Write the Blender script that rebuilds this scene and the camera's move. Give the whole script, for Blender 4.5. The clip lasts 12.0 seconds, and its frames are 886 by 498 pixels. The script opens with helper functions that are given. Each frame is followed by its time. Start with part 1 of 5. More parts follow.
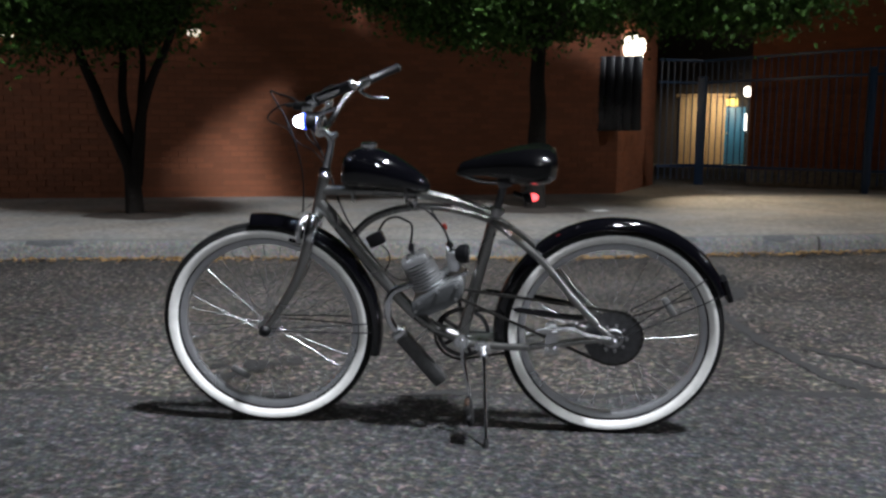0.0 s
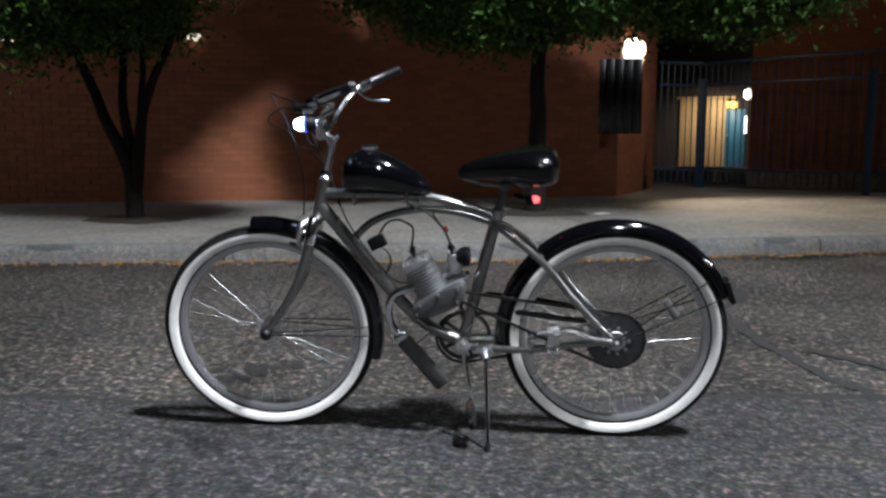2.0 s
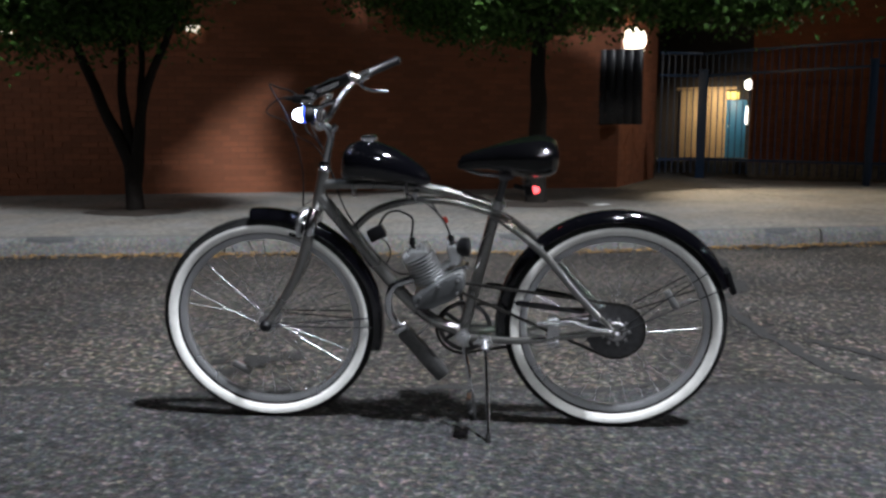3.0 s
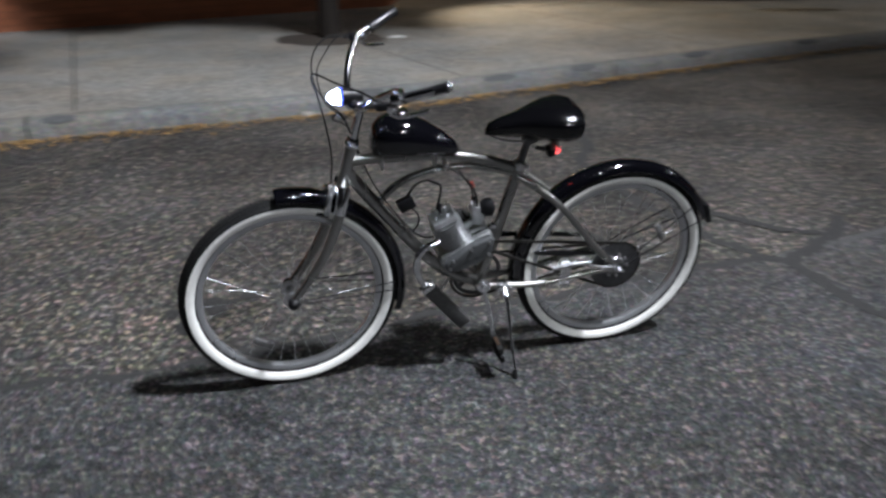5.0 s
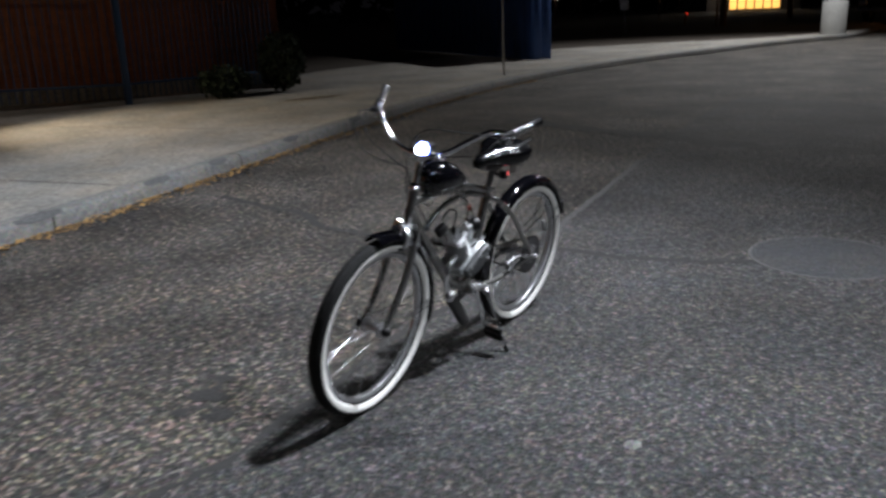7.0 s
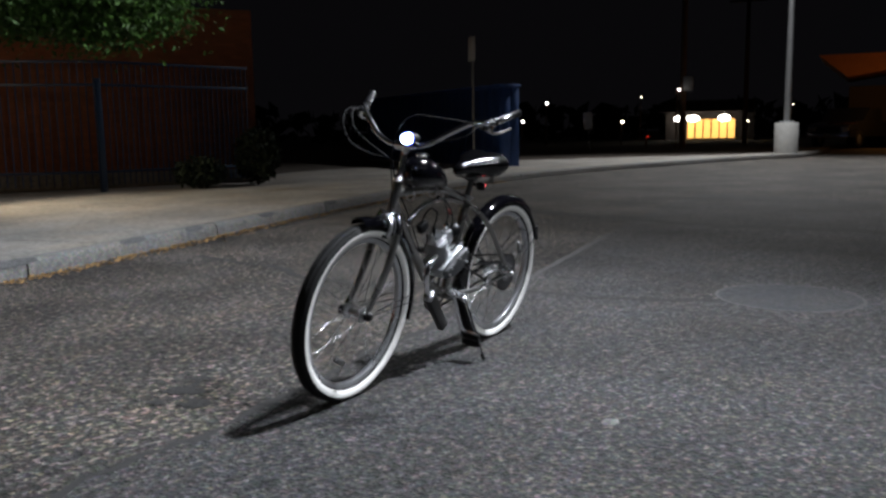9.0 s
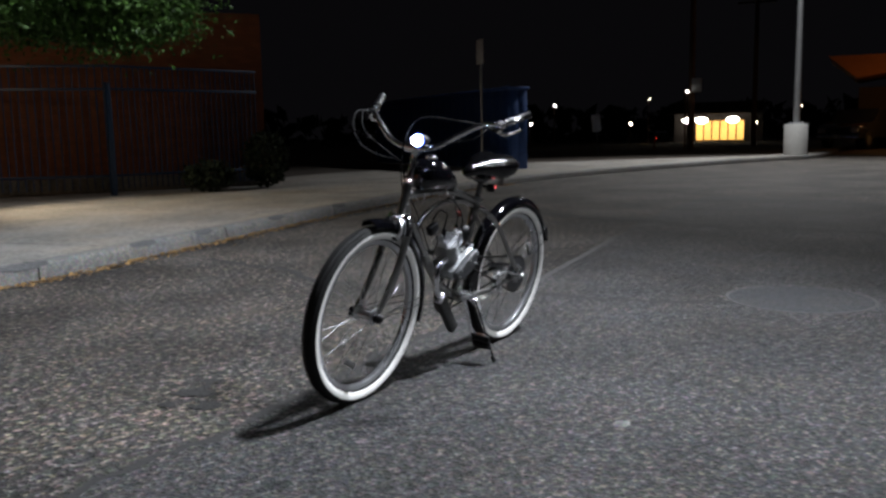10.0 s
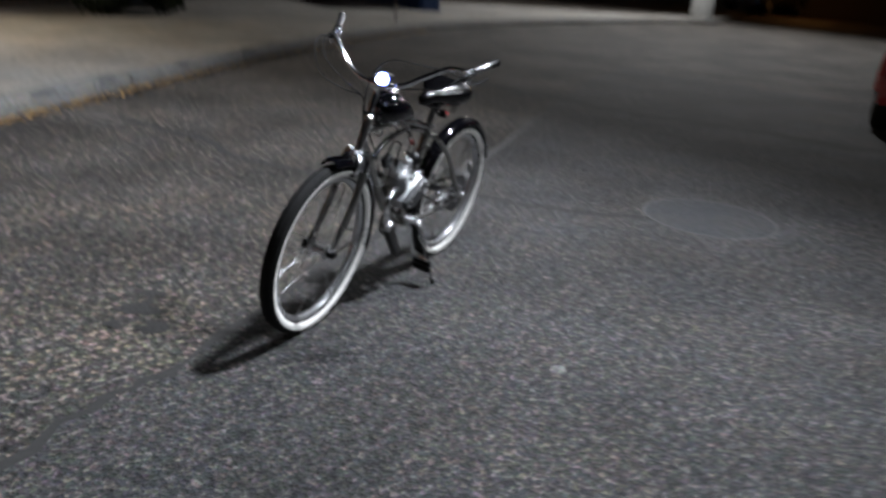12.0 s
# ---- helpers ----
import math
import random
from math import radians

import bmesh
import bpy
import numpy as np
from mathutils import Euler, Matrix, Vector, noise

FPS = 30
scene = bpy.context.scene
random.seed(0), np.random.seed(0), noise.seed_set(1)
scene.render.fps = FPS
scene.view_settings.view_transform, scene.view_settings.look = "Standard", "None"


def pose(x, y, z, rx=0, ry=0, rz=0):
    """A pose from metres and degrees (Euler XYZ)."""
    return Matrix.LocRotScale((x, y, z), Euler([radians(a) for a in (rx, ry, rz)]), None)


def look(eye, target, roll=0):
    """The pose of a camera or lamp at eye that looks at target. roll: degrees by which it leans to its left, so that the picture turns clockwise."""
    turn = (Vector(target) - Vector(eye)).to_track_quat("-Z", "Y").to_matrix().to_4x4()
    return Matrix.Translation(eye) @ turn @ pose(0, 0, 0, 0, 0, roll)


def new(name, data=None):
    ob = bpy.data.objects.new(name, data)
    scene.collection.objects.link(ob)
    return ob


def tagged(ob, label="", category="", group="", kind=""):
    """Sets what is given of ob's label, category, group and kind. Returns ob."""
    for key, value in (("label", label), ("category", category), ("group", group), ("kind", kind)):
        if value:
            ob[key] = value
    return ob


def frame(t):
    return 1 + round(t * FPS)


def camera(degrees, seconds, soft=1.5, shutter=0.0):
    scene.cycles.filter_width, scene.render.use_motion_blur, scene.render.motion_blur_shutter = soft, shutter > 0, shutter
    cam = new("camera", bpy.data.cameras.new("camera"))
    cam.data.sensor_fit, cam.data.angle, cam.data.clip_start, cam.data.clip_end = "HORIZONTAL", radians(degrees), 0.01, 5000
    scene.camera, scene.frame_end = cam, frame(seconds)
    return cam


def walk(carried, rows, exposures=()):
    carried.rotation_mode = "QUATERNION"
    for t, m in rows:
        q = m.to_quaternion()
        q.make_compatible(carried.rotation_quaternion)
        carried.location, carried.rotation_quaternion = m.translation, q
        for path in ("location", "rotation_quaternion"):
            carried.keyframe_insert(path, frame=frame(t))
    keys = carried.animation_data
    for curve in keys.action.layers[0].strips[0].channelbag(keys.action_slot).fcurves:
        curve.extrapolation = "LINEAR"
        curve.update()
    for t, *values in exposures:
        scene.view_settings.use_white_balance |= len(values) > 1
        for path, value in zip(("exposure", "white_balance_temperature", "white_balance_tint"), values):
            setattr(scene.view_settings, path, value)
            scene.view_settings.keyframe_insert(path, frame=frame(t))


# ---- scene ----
cam = camera(56.65, 12.0, soft=2.7, shutter=0.95)
# seconds, eye, yaw, pitch, lean to the right
PATH = [
    (0, 0.780, 0.075, 0.933, 18.60, -7.85, -0.29),
    (0.5, 0.777, 0.079, 0.931, 18.60, -7.83, -0.23),
    (1, 0.779, 0.077, 0.933, 18.59, -7.91, -0.31),
    (1.5, 0.776, 0.078, 0.930, 18.67, -7.74, -0.17),
    (2, 0.775, 0.082, 0.929, 18.63, -7.60, -0.09),
    (2.5, 0.774, 0.081, 0.927, 19.29, -7.65, -0.12),
    (3, 0.776, 0.088, 0.926, 18.68, -8.18, 0.06),
    (3.5, 0.759, 0.100, 0.928, 17.97, -8.83, 0.33),
    (3.7, 0.709, 0.130, 0.990, 17.56, -12.91, 0.14),
    (5.3, -0.440, 0.006, 1.480, -8.77, -22.80, -1.46),
    (5.5, -0.666, 0.002, 1.457, -13.68, -20.83, -2.72),
    (5.7, -0.937, -0.055, 1.356, -17.45, -19.50, -2.56),
    (6, -1.254, 0.030, 1.450, -24.29, -20.37, 0.20),
    (6.1, -1.290, 0.064, 1.462, -24.60, -20.32, 1.93),
    (6.3, -1.499, 0.073, 1.460, -29.67, -21.14, 0.99),
    (6.5, -1.771, 0.152, 1.469, -36.86, -18.77, 1.90),
    (6.8, -2.073, 0.057, 1.443, -41.14, -18.38, 2.47),
    (7, -2.187, 0.041, 1.449, -40.68, -16.50, 2.43),
    (7.2, -2.280, -0.012, 1.410, -41.04, -16.62, 1.59),
    (8.8, -2.380, -0.072, 0.993, -43.39, -8.18, 0.89),
    (9, -2.375, -0.067, 0.994, -43.29, -8.11, 1.01),
    (9.5, -2.380, -0.074, 0.993, -43.12, -7.83, 1.32),
    (10, -2.380, -0.061, 0.990, -42.72, -7.90, 1.23),
    (10.5, -2.385, -0.058, 1.003, -42.79, -7.97, 1.11),
    (11, -2.389, -0.041, 0.988, -42.99, -7.96, 0.57),
    (11.5, -2.399, 0.020, 1.039, -44.89, -11.52, -0.30),
    (12, -2.521, 0.153, 1.408, -50.97, -19.65, -4.71),
]
walk(cam, [(t, pose(x, y, z, 0, 0, yaw) @ pose(0, 0, 0, 90 + pitch) @ pose(0, 0, 0, 0, 0, -lean)) for t, x, y, z, yaw, pitch, lean in PATH])

# ---- world and lights ----
world = bpy.data.worlds.new("night")
world.use_nodes = True
scene.world = world
world.node_tree.nodes["Background"].inputs[0].default_value = (0.03, 0.028, 0.034, 1)
world.node_tree.nodes["Background"].inputs[1].default_value = 0.08


def lamp(name, kind, place, target, power, colour, size=0.2, spread=None):
    data = bpy.data.lights.new(name, kind)
    data.energy, data.color = power, colour
    if kind == "AREA":
        data.shape, data.size = "DISK", size
    else:
        data.shadow_soft_size = size
    if kind == "SPOT":
        data.spot_size, data.spot_blend = radians(spread), 0.9
    ob = new(name, data)
    ob.matrix_world = look(place, target)
    return ob


# the street lamp over the road, one behind the camera, an unseen fill for the left wall, the car park's pole lamp, the
# pier lamp and the porch lamp
lamp("street_light", "SPOT", (3.7, 0.58, 8.7), (-4.4, 4.6, 0), 9200, (0.885, 0.932, 1.02), 0.42, 93)
lamp("street_light_behind", "SPOT", (4.5, -8.0, 7.0), (-0.35, 2.2, 0.35), 1250, (0.89, 0.945, 1.0), 0.42, 21)
# Added spot without a fitting; it brightens the left wall and pavement.
lamp("left_wall_fill", "SPOT", (-12.5, -3.0, 7.5), (-8.2, 7.4, 1.0), 1080, (0.89, 0.94, 1.0), 0.25, 35)
# Unseen low spot added from the right, apart from the lamp pole.
lamp("low_side_spot", "SPOT", (15.5, 3.6, 7.2), (-4.6, 2.0, 0), 1300, (0.92, 0.935, 1.0), 0.14, 19)
lamp("pole_light", "SPOT", (22.6, 11.2, 10.2), (17.2, 9.2, 0), 7800, (0.95, 0.96, 0.98), 0.2, 106)
lamp("pier_flood", "SPOT", (-0.16, 11.98, 2.16), (2.6, 10.2, 0), 620, (1.0, 0.84, 0.64), 0.08, 96)
lamp("pier_light", "POINT", (-0.20, 12.34, 2.12), (0, 0, 0), 18, (1.0, 0.78, 0.5), 0.08)
lamp("porch_light", "SPOT", (0.95, 23.8, 2.2), (0.45, 25.2, 0.8), 150, (1.0, 0.86, 0.62), 0.08, 120)

# ---- materials ----


def material(name, colour, rough=0.5, metal=0.0, vary=0.25, grain=40.0, bump=0.0, spots=0.0, coat=0.0, big=2.0, coat_rough=0.05):
    """A surface with its colour varied at two scales, and a fine relief."""
    m = bpy.data.materials.new(name)
    m.use_nodes = True
    nodes, links = m.node_tree.nodes, m.node_tree.links
    b = nodes["Principled BSDF"]
    b.inputs["Roughness"].default_value, b.inputs["Metallic"].default_value = rough, metal
    b.inputs["Coat Weight"].default_value = coat
    b.inputs["Coat Roughness"].default_value = coat_rough
    coord = nodes.new("ShaderNodeTexCoord")
    fine, broad = nodes.new("ShaderNodeTexNoise"), nodes.new("ShaderNodeTexNoise")
    for n, s, d in ((fine, grain, 4), (broad, big, 3)):
        n.inputs["Scale"].default_value, n.inputs["Detail"].default_value = s, d
        links.new(coord.outputs["Object"], n.inputs["Vector"])
    add = nodes.new("ShaderNodeMath")
    add.operation = "MULTIPLY_ADD"
    links.new(broad.outputs[0], add.inputs[0])
    add.inputs[1].default_value = 0.6
    links.new(fine.outputs[0], add.inputs[2])
    ramp = nodes.new("ShaderNodeMapRange")
    ramp.inputs[1].default_value, ramp.inputs[2].default_value = 0.45, 1.15
    ramp.inputs[3].default_value, ramp.inputs[4].default_value = 1 - vary, 1 + vary
    links.new(add.outputs[0], ramp.inputs[0])
    mul = nodes.new("ShaderNodeVectorMath")
    mul.operation = "SCALE"
    mul.inputs[0].default_value = colour
    links.new(ramp.outputs[0], mul.inputs["Scale"])
    links.new(mul.outputs[0], b.inputs["Base Color"])
    rr = nodes.new("ShaderNodeMapRange")
    rr.inputs[3].default_value, rr.inputs[4].default_value = max(rough - min(0.1, rough * 0.4), 0.03), min(rough + min(0.12, rough * 0.5), 1)
    links.new(broad.outputs[0], rr.inputs[0])
    links.new(rr.outputs[0], b.inputs["Roughness"])
    if bump:
        bn = nodes.new("ShaderNodeBump")
        bn.inputs["Strength"].default_value, bn.inputs["Distance"].default_value = bump, 0.01
        links.new(fine.outputs[0], bn.inputs["Height"])
        links.new(bn.outputs[0], b.inputs["Normal"])
    return m


def glow(name, colour, strength):
    m = bpy.data.materials.new(name)
    m.use_nodes = True
    b = m.node_tree.nodes["Principled BSDF"]
    b.inputs["Base Color"].default_value = (*colour, 1)
    b.inputs["Emission Color"].default_value = (*colour, 1)
    b.inputs["Emission Strength"].default_value = strength
    return m


BRIGHT = material("bright_plated_steel", (0.86, 0.87, 0.89), 0.24, 1.0, 0.1, 60)
CHROME = material("chrome", (0.84, 0.85, 0.87), 0.12, 1.0, 0.08, 60)
STEEL = material("brushed_steel", (0.62, 0.62, 0.63), 0.3, 1.0, 0.12, 80)
ALLOY = material("cast_aluminium", (0.58, 0.59, 0.60), 0.36, 0.95, 0.2, 120, 0.15)
CASE = material("grey_engine_paint", (0.080, 0.083, 0.086), 0.46, 0.4, 0.15, 90, 0.1)
FRAME_PAINT = material("graphite_metallic_paint", (0.285, 0.282, 0.272), 0.26, 0.94, 0.12, 150, 0.0, coat=1.0, coat_rough=0.14)
GLOSS_BLACK = material("gloss_black_paint", (0.002, 0.002, 0.003), 0.08, 0.0, 0.2, 60, 0.0, coat=0.6)
VINYL = material("black_vinyl", (0.002, 0.002, 0.0025), 0.15, 0.0, 0.3, 200, 0.06)
RUBBER = material("black_rubber", (0.007, 0.007, 0.007), 0.7, 0.0, 0.3, 120, 0.3)
WHITEWALL = material("whitewall_rubber", (0.82, 0.81, 0.78), 0.5, 0.0, 0.12, 30, 0.05, big=7)
PLASTIC = material("black_plastic", (0.006, 0.006, 0.007), 0.35, 0.0, 0.3, 80, 0.05)
SPROCKET = material("dark_sprocket_steel", (0.10, 0.10, 0.105), 0.45, 0.8, 0.3, 60, 0.1)
CHAIN = material("oily_chain_steel", (0.05, 0.048, 0.045), 0.45, 0.8, 0.4, 200, 0.3)
REFLECTOR = material("clear_reflector_plastic", (0.13, 0.13, 0.13), 0.3, 0.0, 0.2, 200, 0.2)
MUFFLER = material("sooty_steel", (0.085, 0.085, 0.085), 0.45, 0.6, 0.3, 60, 0.1)
GRIP_RUBBER = material("shiny_black_grip", (0.012, 0.012, 0.014), 0.3, 0.0, 0.2, 80, 0.05)
HEADLIGHT = glow("headlight_led", (0.56, 0.70, 1.0), 40)
HEAD_HALO = glow("headlight_halo", (0.05, 0.11, 1.0), 1.0)
CABLE = material("dull_black_cable", (0.006, 0.006, 0.006), 0.75, 0.0, 0.3, 120, 0.1)
RED_LED = glow("red_led", (1.0, 0.09, 0.10), 3.4)
for m in (CABLE, RUBBER, PLASTIC):
    m.node_tree.nodes["Principled BSDF"].inputs["Specular IOR Level"].default_value = 0.25
SPOKE_STEEL = material("stainless_spoke", (0.90, 0.91, 0.93), 0.23, 1.0, 0.08, 60)
RIM_ALLOY = material("silver_alloy_rim", (0.58, 0.59, 0.61), 0.28, 0.8, 0.1, 40)

# ---- mesh helpers ----


def part(name, bm, mat, parent=None, label="", smooth=True):
    """Links a bmesh as one mesh object under its parent."""
    bmesh.ops.recalc_face_normals(bm, faces=bm.faces)
    me = bpy.data.meshes.new(name)
    for f in bm.faces:
        f.smooth = smooth
    bm.to_mesh(me)
    bm.free()
    if smooth:
        me.set_sharp_from_angle(angle=radians(40))
    me.materials.append(mat)
    ob = new(name, me)
    if parent is not None:
        ob.parent = parent
    if label:
        ob["label"] = label
    return ob


def smoothed(points, per=6, closed=False):
    """A Catmull-Rom curve through the points."""
    p = [Vector(q) for q in points]
    out, n = [], len(p)
    for i in range(n if closed else n - 1):
        if closed:
            a, b, c, d = p[i - 1], p[i], p[(i + 1) % n], p[(i + 2) % n]
        else:
            a, b, c, d = p[max(i - 1, 0)], p[i], p[i + 1], p[min(i + 2, n - 1)]
        for k in range(per):
            t = k / per
            out.append(0.5 * (2 * b + (c - a) * t + (2 * a - 5 * b + 4 * c - d) * t * t + (3 * b - a - 3 * c + d) * t ** 3))
    if not closed:
        out.append(p[-1])
    return out


def tube(bm, points, radius, sides=10, closed=False, caps=True, section=None):
    """Sweeps a round section (or a list of 2D points) along points; radius is a number or a list."""
    pts = [Vector(q) for q in points]
    n = len(pts)
    rad = radius if isinstance(radius, (list, tuple)) else [radius] * n
    if len(rad) != n:
        rad = [rad[0] + (rad[-1] - rad[0]) * i / (n - 1) for i in range(n)]
    sec = section or [(math.cos(2 * math.pi * k / sides), math.sin(2 * math.pi * k / sides)) for k in range(sides)]
    rings, ref = [], None
    for i in range(n):
        a, b = (pts[i - 1], pts[(i + 1) % n]) if closed else (pts[max(i - 1, 0)], pts[min(i + 1, n - 1)])
        d = (b - a).normalized()
        if ref is None:
            ref = Vector((0, 1, 0)) if abs(d.y) < 0.9 else Vector((0, 0, 1))
        u = (ref - d * ref.dot(d)).normalized()
        ref = u
        v = d.cross(u)
        rings.append([bm.verts.new(pts[i] + rad[i] * (u * s + v * t)) for s, t in sec])
    m = len(sec)
    for i in range(n if closed else n - 1):
        r, q = rings[i], rings[(i + 1) % n]
        for k in range(m):
            bm.faces.new((r[k], r[(k + 1) % m], q[(k + 1) % m], q[k]))
    if caps and not closed:
        bm.faces.new(rings[0][::-1])
        bm.faces.new(rings[-1])
    return bm


def lathe(bm, profile, centre=(0, 0, 0), axis="y", steps=48, start=0.0, end=360.0, closed=False):
    """Turns (radius, offset) points round an axis through centre."""
    c, whole = Vector(centre), abs(end - start - 360) < 1e-6
    count = steps if whole else steps + 1
    rings = []
    for i in range(count):
        a = radians(start + (end - start) * i / steps)
        ca, sa = math.cos(a), math.sin(a)
        ring = []
        for r, o in profile:
            q = {"y": (r * ca, o, r * sa), "x": (o, r * ca, r * sa), "z": (r * ca, r * sa, o)}[axis]
            ring.append(bm.verts.new(c + Vector(q)))
        rings.append(ring)
    m = len(profile)
    for i in range(steps):
        r, q = rings[i], rings[(i + 1) % count]
        for k in range(m if closed else m - 1):
            bm.faces.new((r[k], r[(k + 1) % m], q[(k + 1) % m], q[k]))
    if not whole and closed:
        bm.faces.new(rings[0])
        bm.faces.new(rings[-1][::-1])
    return bm


def box(bm, centre, size, turn=None, bevel=0.0, segments=2):
    """A box with bevelled edges, turned by a matrix round its centre."""
    m = Matrix.Translation(centre) @ (turn or Matrix()).to_4x4() @ Matrix.Diagonal((*size, 1))
    made = bmesh.ops.create_cube(bm, size=1, matrix=m)
    if bevel:
        edges = list({e for v in made["verts"] for e in v.link_edges})
        bmesh.ops.bevel(bm, geom=edges, offset=bevel, segments=segments, affect="EDGES", profile=0.5)
    return bm


def slab(bm, outline, y0, y1, bevel=0.0):
    """A plate with an (x, z) outline between two y."""
    a = [bm.verts.new((x, y0, z)) for x, z in outline]
    b = [bm.verts.new((x, y1, z)) for x, z in outline]
    n = len(outline)
    faces = [bm.faces.new(a), bm.faces.new(b[::-1])]
    for i in range(n):
        faces.append(bm.faces.new((a[i], b[i], b[(i + 1) % n], a[(i + 1) % n])))
    if bevel:
        bmesh.ops.bevel(bm, geom=list(faces[0].edges) + list(faces[1].edges), offset=bevel, segments=3, affect="EDGES", profile=0.5)
    return bm


def rod(bm, a, b, r, sides=8, r2=None):
    return tube(bm, [a, b], [r, r if r2 is None else r2], sides)


def turn_y(deg):
    return Matrix.Rotation(radians(deg), 4, "Y")


B = bmesh.new

# ---- the motorised bicycle ----
R, HZ = 0.357, 0.343
FX, RX = -0.581, 0.560
bike = tagged(new("motorised_bicycle"), "graphite cruiser bicycle with whitewall tyres and small engine, on kickstand", "bicycle")


def wheel(x, name, spokes=32, left_flange=0.028):
    c = (x, 0, HZ)
    hubs = B()
    lathe(hubs, [(0.006, -0.06), (0.013, -0.055), (0.013, -0.045), (0.03, -0.04), (0.031, -0.034), (0.017, -0.028), (0.016, 0.028), (0.031, 0.034), (0.03, 0.04), (0.013, 0.045), (0.013, 0.055), (0.006, 0.06)], c, steps=24)
    w = part(name, hubs, STEEL, bike, "chrome hub laced into a whitewall wheel")
    tyre = B()
    pr = []
    for k in range(16):
        a = 2 * math.pi * k / 16
        pr.append((R - 0.028 + 0.028 * math.cos(a), 0.0296 * math.sin(a)))
    lathe(tyre, pr, c, steps=72, closed=True)
    t = part("tyre", tyre, RUBBER, w, "black balloon tyre")
    for s in (-1, 1):
        ww = B()
        lathe(ww, [(R - 0.0495, s * 0.0208), (R - 0.047, s * 0.0233), (R - 0.043, s * 0.0262), (R - 0.034, s * 0.0299), (R - 0.0275, s * 0.0308), (R - 0.0215, s * 0.0304)], c, steps=72)
        part("whitewall", ww, WHITEWALL, t, "white sidewall band")
    knobs = B()
    for i in range(170):
        for s in (-1, 0, 1):
            a = 2 * math.pi * (i + 0.5 * (s != 0)) / 170
            r = R - 0.0288 + 0.0285 * math.cos(s * 0.5)
            m = turn_y(-math.degrees(a))
            p = Vector(c) + Vector((r * math.cos(a), s * 0.016, r * math.sin(a)))
            box(knobs, p, (0.0014, 0.011, 0.0092), m)
    part("tread", knobs, RUBBER, t, smooth=False)
    rim = B()
    lathe(rim, [(R - 0.054, -0.0145), (R - 0.054, 0.0145), (R - 0.060, 0.0155), (R - 0.072, 0.010), (R - 0.075, 0.0), (R - 0.072, -0.010), (R - 0.060, -0.0155)], c, steps=72, closed=True)
    part("rim", rim, RIM_ALLOY, w, "polished alloy rim")
    for i in range(spokes):
        s = 1 if i % 2 else -1
        a = 2 * math.pi * i / spokes
        lead = (1 if (i // 2) % 2 else -1) * 0.55
        sp = B()
        rod(sp, (x + 0.028 * math.cos(a + lead), s * 0.036, HZ + 0.028 * math.sin(a + lead)), (x + (R - 0.071) * math.cos(a), s * 0.006, HZ + (R - 0.071) * math.sin(a)), 0.0014, 10)
        part("spoke", sp, SPOKE_STEEL, w)
    return w


front = wheel(FX, "front_wheel")
rear = wheel(RX, "rear_wheel")


def spoke_reflector(w, x, deg, r=0.20):
    bm = B()
    a = radians(deg)
    box(bm, (x + r * math.cos(a), -0.02, HZ + r * math.sin(a)), (0.022, 0.012, 0.07), turn_y(-deg), 0.004)
    part("spoke_reflector", bm, REFLECTOR, w, "clear spoke reflector")


spoke_reflector(rear, RX, 30)
spoke_reflector(front, FX, 238)


def nut(w, x, y, mat, r):
    bm = B()
    lathe(bm, [(0.0, y - 0.012), (r * 0.45, y - 0.012), (r * 0.8, y - 0.006), (r, y), (r, y + 0.004), (0.0, y + 0.004)], (x, 0, HZ), steps=12)
    part("axle_nut", bm, mat, w)


for s in (-1, 1):
    nut(front, FX, s * 0.068, PLASTIC, 0.020)
    nut(rear, RX, s * 0.082, STEEL, 0.011)

# frame
frame_ob = tagged(new("frame", None))
frame_ob.parent = bike


def tubing(name, pts, r, parent=None, mat=None, per=6, sides=12, label="", radii=None):
    bm = B()
    p = smoothed(pts, per) if len(pts) > 2 else pts
    tube(bm, p, radii or r, sides)
    return part(name, bm, mat or FRAME_PAINT, parent or frame_ob, label)


HT, HB = Vector((-0.368, 0, 0.858)), Vector((-0.402, 0, 0.718))
tubing("head_tube", [HT, HB], 0.0185)
for p, q in ((HT, 0.008), (HB, -0.008)):
    bm = B()
    d = (HT - HB).normalized()
    tube(bm, [p - d * 0.008, p - d * 0.004, p + d * 0.004, p + d * 0.008], [0.019, 0.023, 0.023, 0.019], 16)
    part("headset_cup", bm, CHROME, frame_ob, "chrome headset cup")
tubing("down_tube", [(-0.388, 0, 0.768), (-0.10, 0, 0.408), (0.058, 0, 0.312)], 0.0208, per=8)
tubing("seat_tube", [(0.068, 0, 0.31), (0.182, 0, 0.75)], 0.0192)
tubing("top_tube", [(-0.374, 0, 0.806), (-0.22, 0, 0.808), (-0.07, 0, 0.799), (0.05, 0, 0.776), (0.174, 0, 0.734)], 0.0170, per=8)
tubing("arched_tube", [(-0.285, 0, 0.655), (-0.225, 0, 0.711), (-0.14, 0, 0.745), (-0.04, 0, 0.757), (0.06, 0, 0.747), (0.170, 0, 0.714)], 0.0125, per=8)
